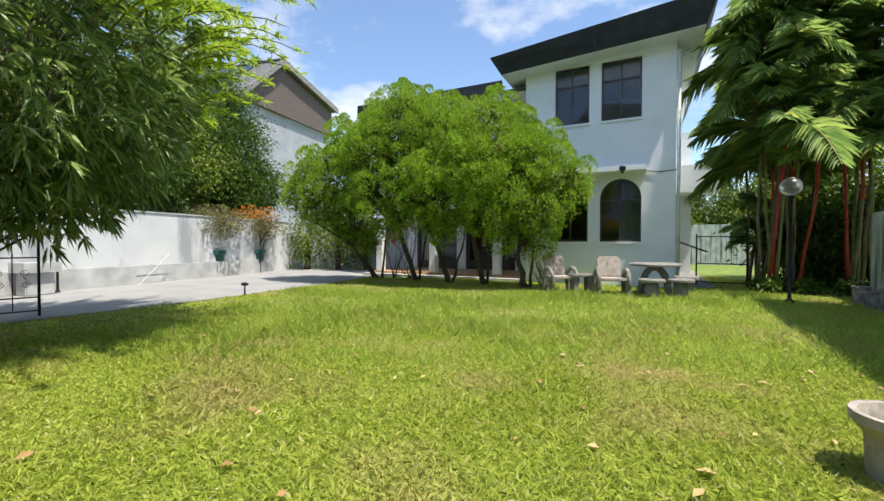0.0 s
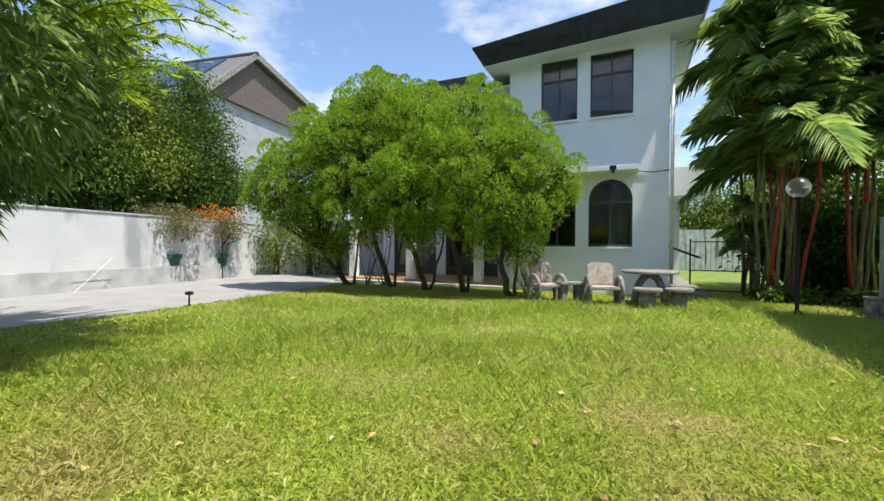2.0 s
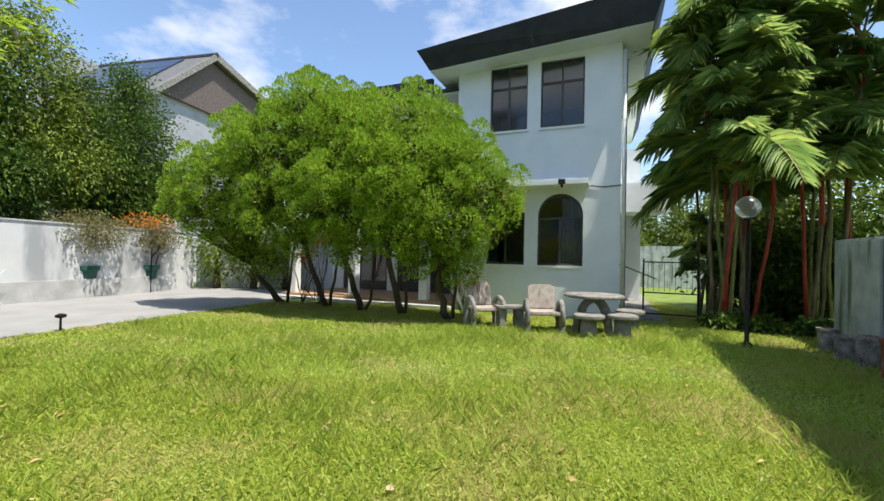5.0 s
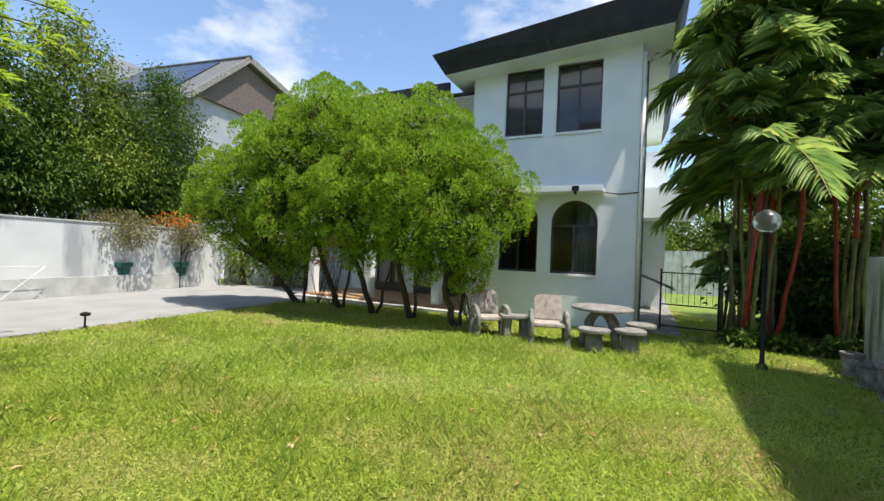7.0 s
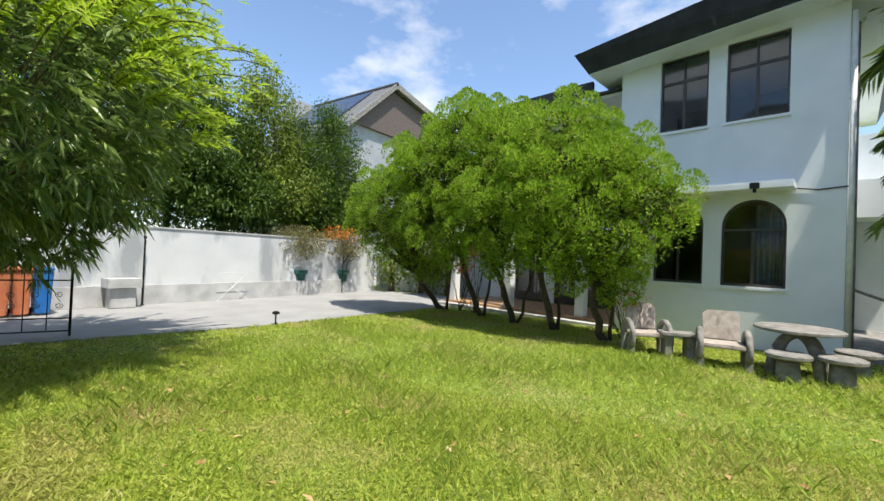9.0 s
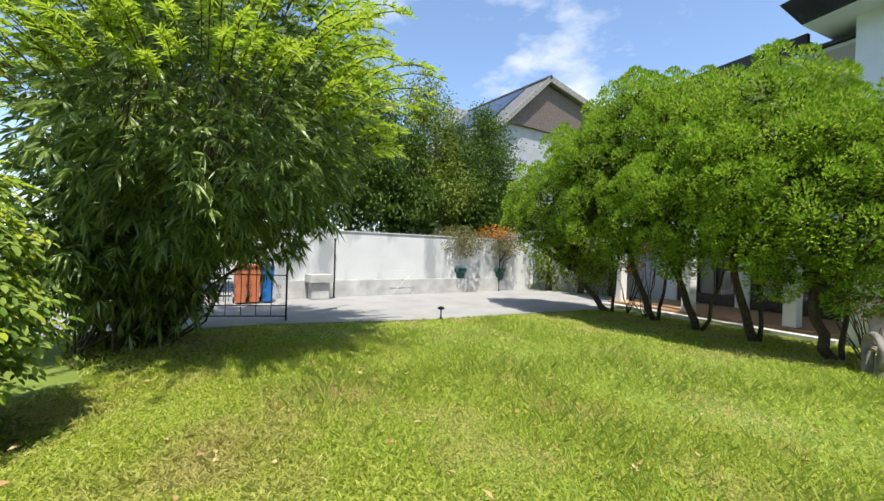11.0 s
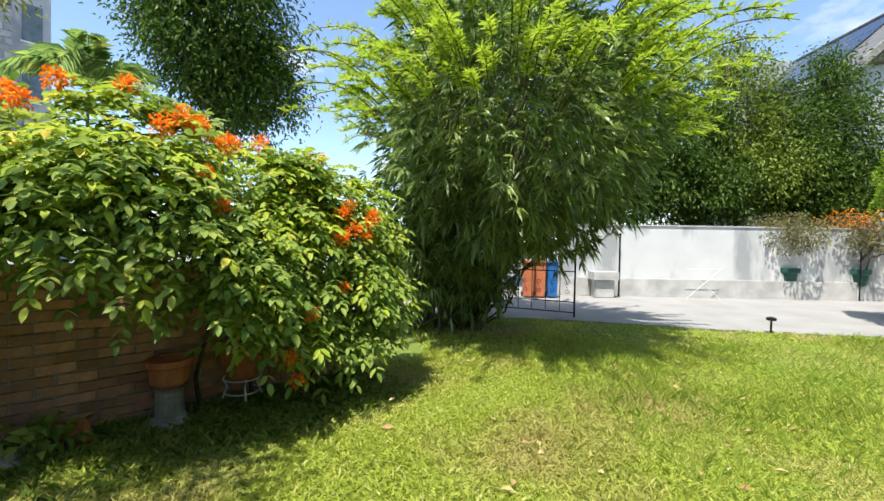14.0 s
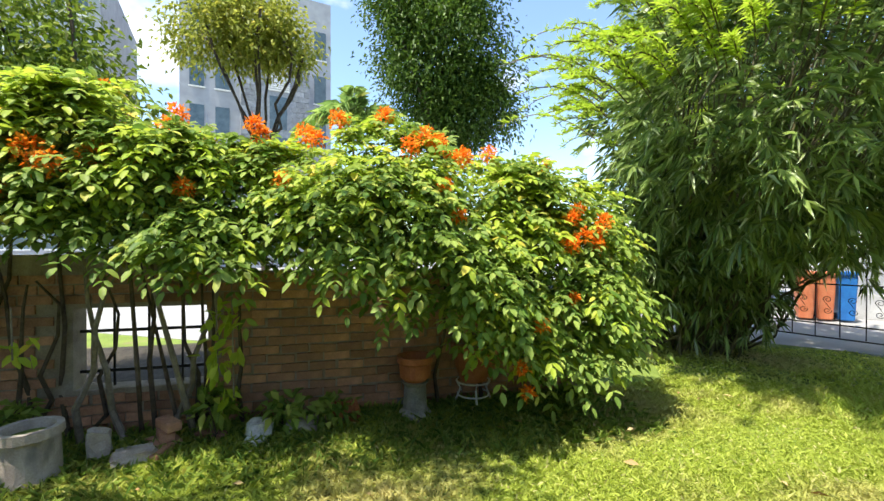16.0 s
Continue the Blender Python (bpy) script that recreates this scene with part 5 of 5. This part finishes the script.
for j in range(5):
    for wx in (-3.0, -1.4, 5.5):
        w = part("window", Geo().box(wx, wx + 0.9, -0.05, -0.005, 2.4 + j * 3.5, 4.6 + j * 3.5), M_FARGL, flats)
        part("frame", Geo().box(wx - 0.08, wx + 0.98, -0.09, -0.051, 2.3 + j * 3.5, 2.4 + j * 3.5), M_WHITE, w)
for j in range(4):
    part("window", Geo().box(2.1, 3.3, -1.26, -1.201, 1.2 + j * 3.0, 3.6 + j * 3.0), M_FARGL, tower)
for j in range(20, 37):
    for i in range(8):
        a = 0.2 + i * 0.62 - (0.31 if j % 2 else 0)
        a0, a1 = max(a, 0.2) + 0.02, min(a + 0.6, 4.9)
        zz = 0.02 + j * 0.4
        if a1 - a0 > 0.1 and not (a1 > 1.95 and a0 < 3.45 and (zz > 12.6 or any(1.0 + q * 3.0 < zz + 0.4 and zz < 3.7 + q * 3.0 for q in range(4)))):
            part("block", Geo().box(a0, a1, -1.24, -1.202, zz, zz + 0.375), M_GREYB, tower)

# ---- grass, and the bricks of the garden wall ----
def lawn_mask(p):
    x, y = p[:, 0], p[:, 1]
    ok = np.ones(len(p), bool)
    for (xa, ya), (xb, yb) in zip(edge, edge[1:]):
        seg = (y >= ya) & (y < yb)
        ok &= ~(seg & (x < xa + (y - ya) / (yb - ya) * (xb - xa) + 0.12))
    fx = FENCE_A.x + (y - FENCE_A.y) * (FENCE_B.x - FENCE_A.x) / (FENCE_B.y - FENCE_A.y)
    ok &= (x < fx - 0.12) | (y > 10)
    bx = P0.x - 0.577 * (y - P0.y)
    ok &= (x > bx + 0.12) | (y > 3.0)
    ok &= (x > -6.6)
    ok &= ~((y > 14.2) & (x < 3.0))
    lx = (x - 6.03) * math.cos(radians(23)) - (y - 12.08) * math.sin(radians(23))
    ly = (x - 6.03) * math.sin(radians(23)) + (y - 12.08) * math.cos(radians(23))
    ok &= ~((ly > -0.42) & (lx < 0.1))
    ok &= ~((ly > 0.2) & (lx > 0.1) & (lx < 1.0))
    return ok


def grass(name, n, x0, x1, y0, y1, h, w, label):
    p = np.stack([rng.uniform(x0, x1, n), rng.uniform(y0, y1, n), np.zeros(n)], 1)
    p = p[lawn_mask(p)]
    m = len(p)
    patch = np.array([noise.noise(Vector((q[0] * 0.9, q[1] * 0.9, 0.3))) for q in p])
    way = rng.normal(size=(m, 3)) * (0.3 if h[0] > 0.1 else 0.7)
    way[:, 2] = 0.75
    length = rng.uniform(*h, m) * (1 + 0.7 * np.clip(patch, -0.6, 1))
    tagged(leaves(name, p, way, length, rng.uniform(*w, m), L_TALL if h[0] > 0.1 else L_GRASS, None, 0.1, 0.2 if h[0] > 0.1 else 0.25), label, "grass", kind="stuff")


grass("lawn_grass", 330000, -4.5, 5.0, -1.5, 7.0, (0.05, 0.1), (0.006, 0.011), "sunlit uneven yellow-green lawn grass")
grass("far_lawn_grass", 330000, -6.6, 9.3, -3.4, 20.0, (0.05, 0.11), (0.012, 0.022), "lawn grass around the garden's edges")
grass("tall_grass", 24000, -4.0, 7.5, 4.2, 10.5, (0.12, 0.22), (0.005, 0.009), "taller grass tufts in the lawn")

p = np.stack([rng.uniform(-4, 5, 260), rng.uniform(-1.5, 8, 260), np.full(260, 0.05)], 1)
p = p[lawn_mask(p)]
w = rng.normal(size=(len(p), 3))
w[:, 2] = 0.05
tagged(leaves("leaf_litter", p, w, rng.uniform(0.05, 0.11, len(p)), rng.uniform(0.025, 0.05, len(p)), L_LITTER, None, 0.3, 0.0), "dry fallen leaves scattered on the lawn", "leaves", kind="stuff")
n = 9000
q = np.stack([rng.uniform(0.2, 6.6, n), -0.15 - rng.random(n) ** 1.6 * 1.1, np.zeros(n)], 1)
p = np.array([brick_at @ Vector(v) for v in q])
w = rng.normal(size=(n, 3)) * 0.5
w[:, 2] = 0.9
tagged(leaves("weeds", p, w, rng.uniform(0.08, 0.2, n), rng.uniform(0.008, 0.016, n), L_HEDGE, None, 0.1, 0.35), "tangled weeds along the brick wall's foot", "weeds", kind="stuff")

brick = None
for j in range(14):
    for i in range(26):
        s = 0.3 + i * 0.245 + (0.12 if j % 2 else 0)
        z = 0.02 + j * 0.083
        if s > 5.0 or (s + 0.23 > GAP[0] and s < GAP[1] and 1.04 > z > 0.31):
            continue
        if brick is None:
            brick = part("brick", Geo().box(0, 0.228, -0.016, 0.0, 0, 0.07), M_BRICK, brick_wall, bevel=0.0)
            me = brick.data
            ob = brick
        else:
            ob = new("brick", me)
            ob.parent = brick_wall
        ob.matrix_basis = pose(s + 0.006 * rng.normal(), -0.106 - 0.014 * rng.random(), z + 0.003 * rng.normal(), 0, rng.normal() * 1.2, rng.normal() * 1.0)
rest = Geo()
for j in range(16):
    for i in range(32):
        s = 0.06 + i * 0.245 + (0.12 if j % 2 else 0)
        z = 0.02 + j * 0.083
        if (s <= 5.0 and j < 14 and s >= 0.3) or s > 6.15 or (s > 5.36 and z > 1.02) or (s + 0.23 > GAP[0] and s < GAP[1] and 0.31 < z < 1.04):
            continue
        rest.box(s, s + 0.228, -0.122, -0.106, z, z + 0.07)
tagged(part("brick_courses", rest, M_BRICK, brick_wall), "old red brick courses", kind="stuff")


# ---- small plants ----
def shrub(name, label, x, y, z, r, n, leaf, material, twigs=8):
    t = thing(name, label, "plant", pose(x, y, 0))
    for k in range(twigs):
        a = rng.uniform(0, 6.28)
        tw = Geo()
        limb(tw, (0, 0, -0.01), (r * 0.9 * math.cos(a), r * 0.9 * math.sin(a), z * rng.uniform(0.7, 1.2)), 0.014, 0.004, 0.12, 5)
        part("twig", tw, M_BARK, t)
    if n:
        c, d = ball(n, (r, r, r), 0.3)
        c[:, 2] = c[:, 2] * 0.7 + z
        leaves("foliage", c, d + rng.normal(size=(n, 3)), rng.uniform(leaf * 0.7, leaf * 1.3, n), leaf * 0.5, material, t)


shrub("bare_shrub", "bare purplish twiggy shrub beside a tree trunk", 2.35, 11.35, 0.9, 0.45, 120, 0.05, L_RED, 16)
shrub("red_flower_shrub", "shrub with red flowers beneath the conifers", -1.6, 13.9, 1.9, 0.4, 260, 0.08, L_RED, 8)
shrub("red_flower_shrub", "shrub with red flowers beneath the conifers", -2.2, 14.3, 1.4, 0.4, 160, 0.08, L_RED, 8)
for x, y in ((7.6, 10.9), (8.3, 10.5), (9.0, 10.3), (9.6, 10.2), (8.0, 11.0)):
    shrub("ground_plant", "low leafy plant at the palms' feet", x, y, 0.16, 0.32, 260, 0.14, L_DARKT, 3)
for s_, z_ in ((0.6, 0.25), (1.5, 0.3), (2.9, 0.28), (3.4, 0.2), (3.8, 0.16)):
    q_ = brick_at @ Vector((s_, -0.42, 0))
    shrub("wall_weed", "leafy green weed at the brick wall's foot", q_.x, q_.y, z_, 0.2, 90, 0.12, L_HEDGE, 3)
# wisps of bright leaves hanging down in front of the wall
for s_, y_, top_, drop_ in ((3.05, -0.62, 1.15, 0.75), (2.95, -0.66, 1.1, 0.5), (1.7, -0.7, 1.0, 0.2), (5.3, -0.9, 0.9, 0.45)):
    m_ = int(26 * drop_ / 0.5)
    zz = top_ - drop_ * rng.random(m_)
    b_ = np.array([brick_at @ Vector((s_ + 0.04 * rng.normal(), y_ + 0.04 * rng.normal(), z)) for z in zz])
    w_ = rng.normal(size=(m_, 3)) * 0.8 + np.array([0.2, 0.1, -0.8])
    v_ = thing("hanging_vine", "bright yellow-green vine wisp hanging from the creeper", "vine")
    part("tendril", Geo().tube([brick_at @ Vector((s_, y_, top_ + 0.15)), brick_at @ Vector((s_ + 0.02, y_ - 0.02, top_ - drop_))], 0.006, 5), M_STEM, v_)
    leaves("foliage", b_, w_, rng.uniform(0.09, 0.15, m_), rng.uniform(0.045, 0.065, m_), L_VINE, v_, 0.2, 0.1, None, True)
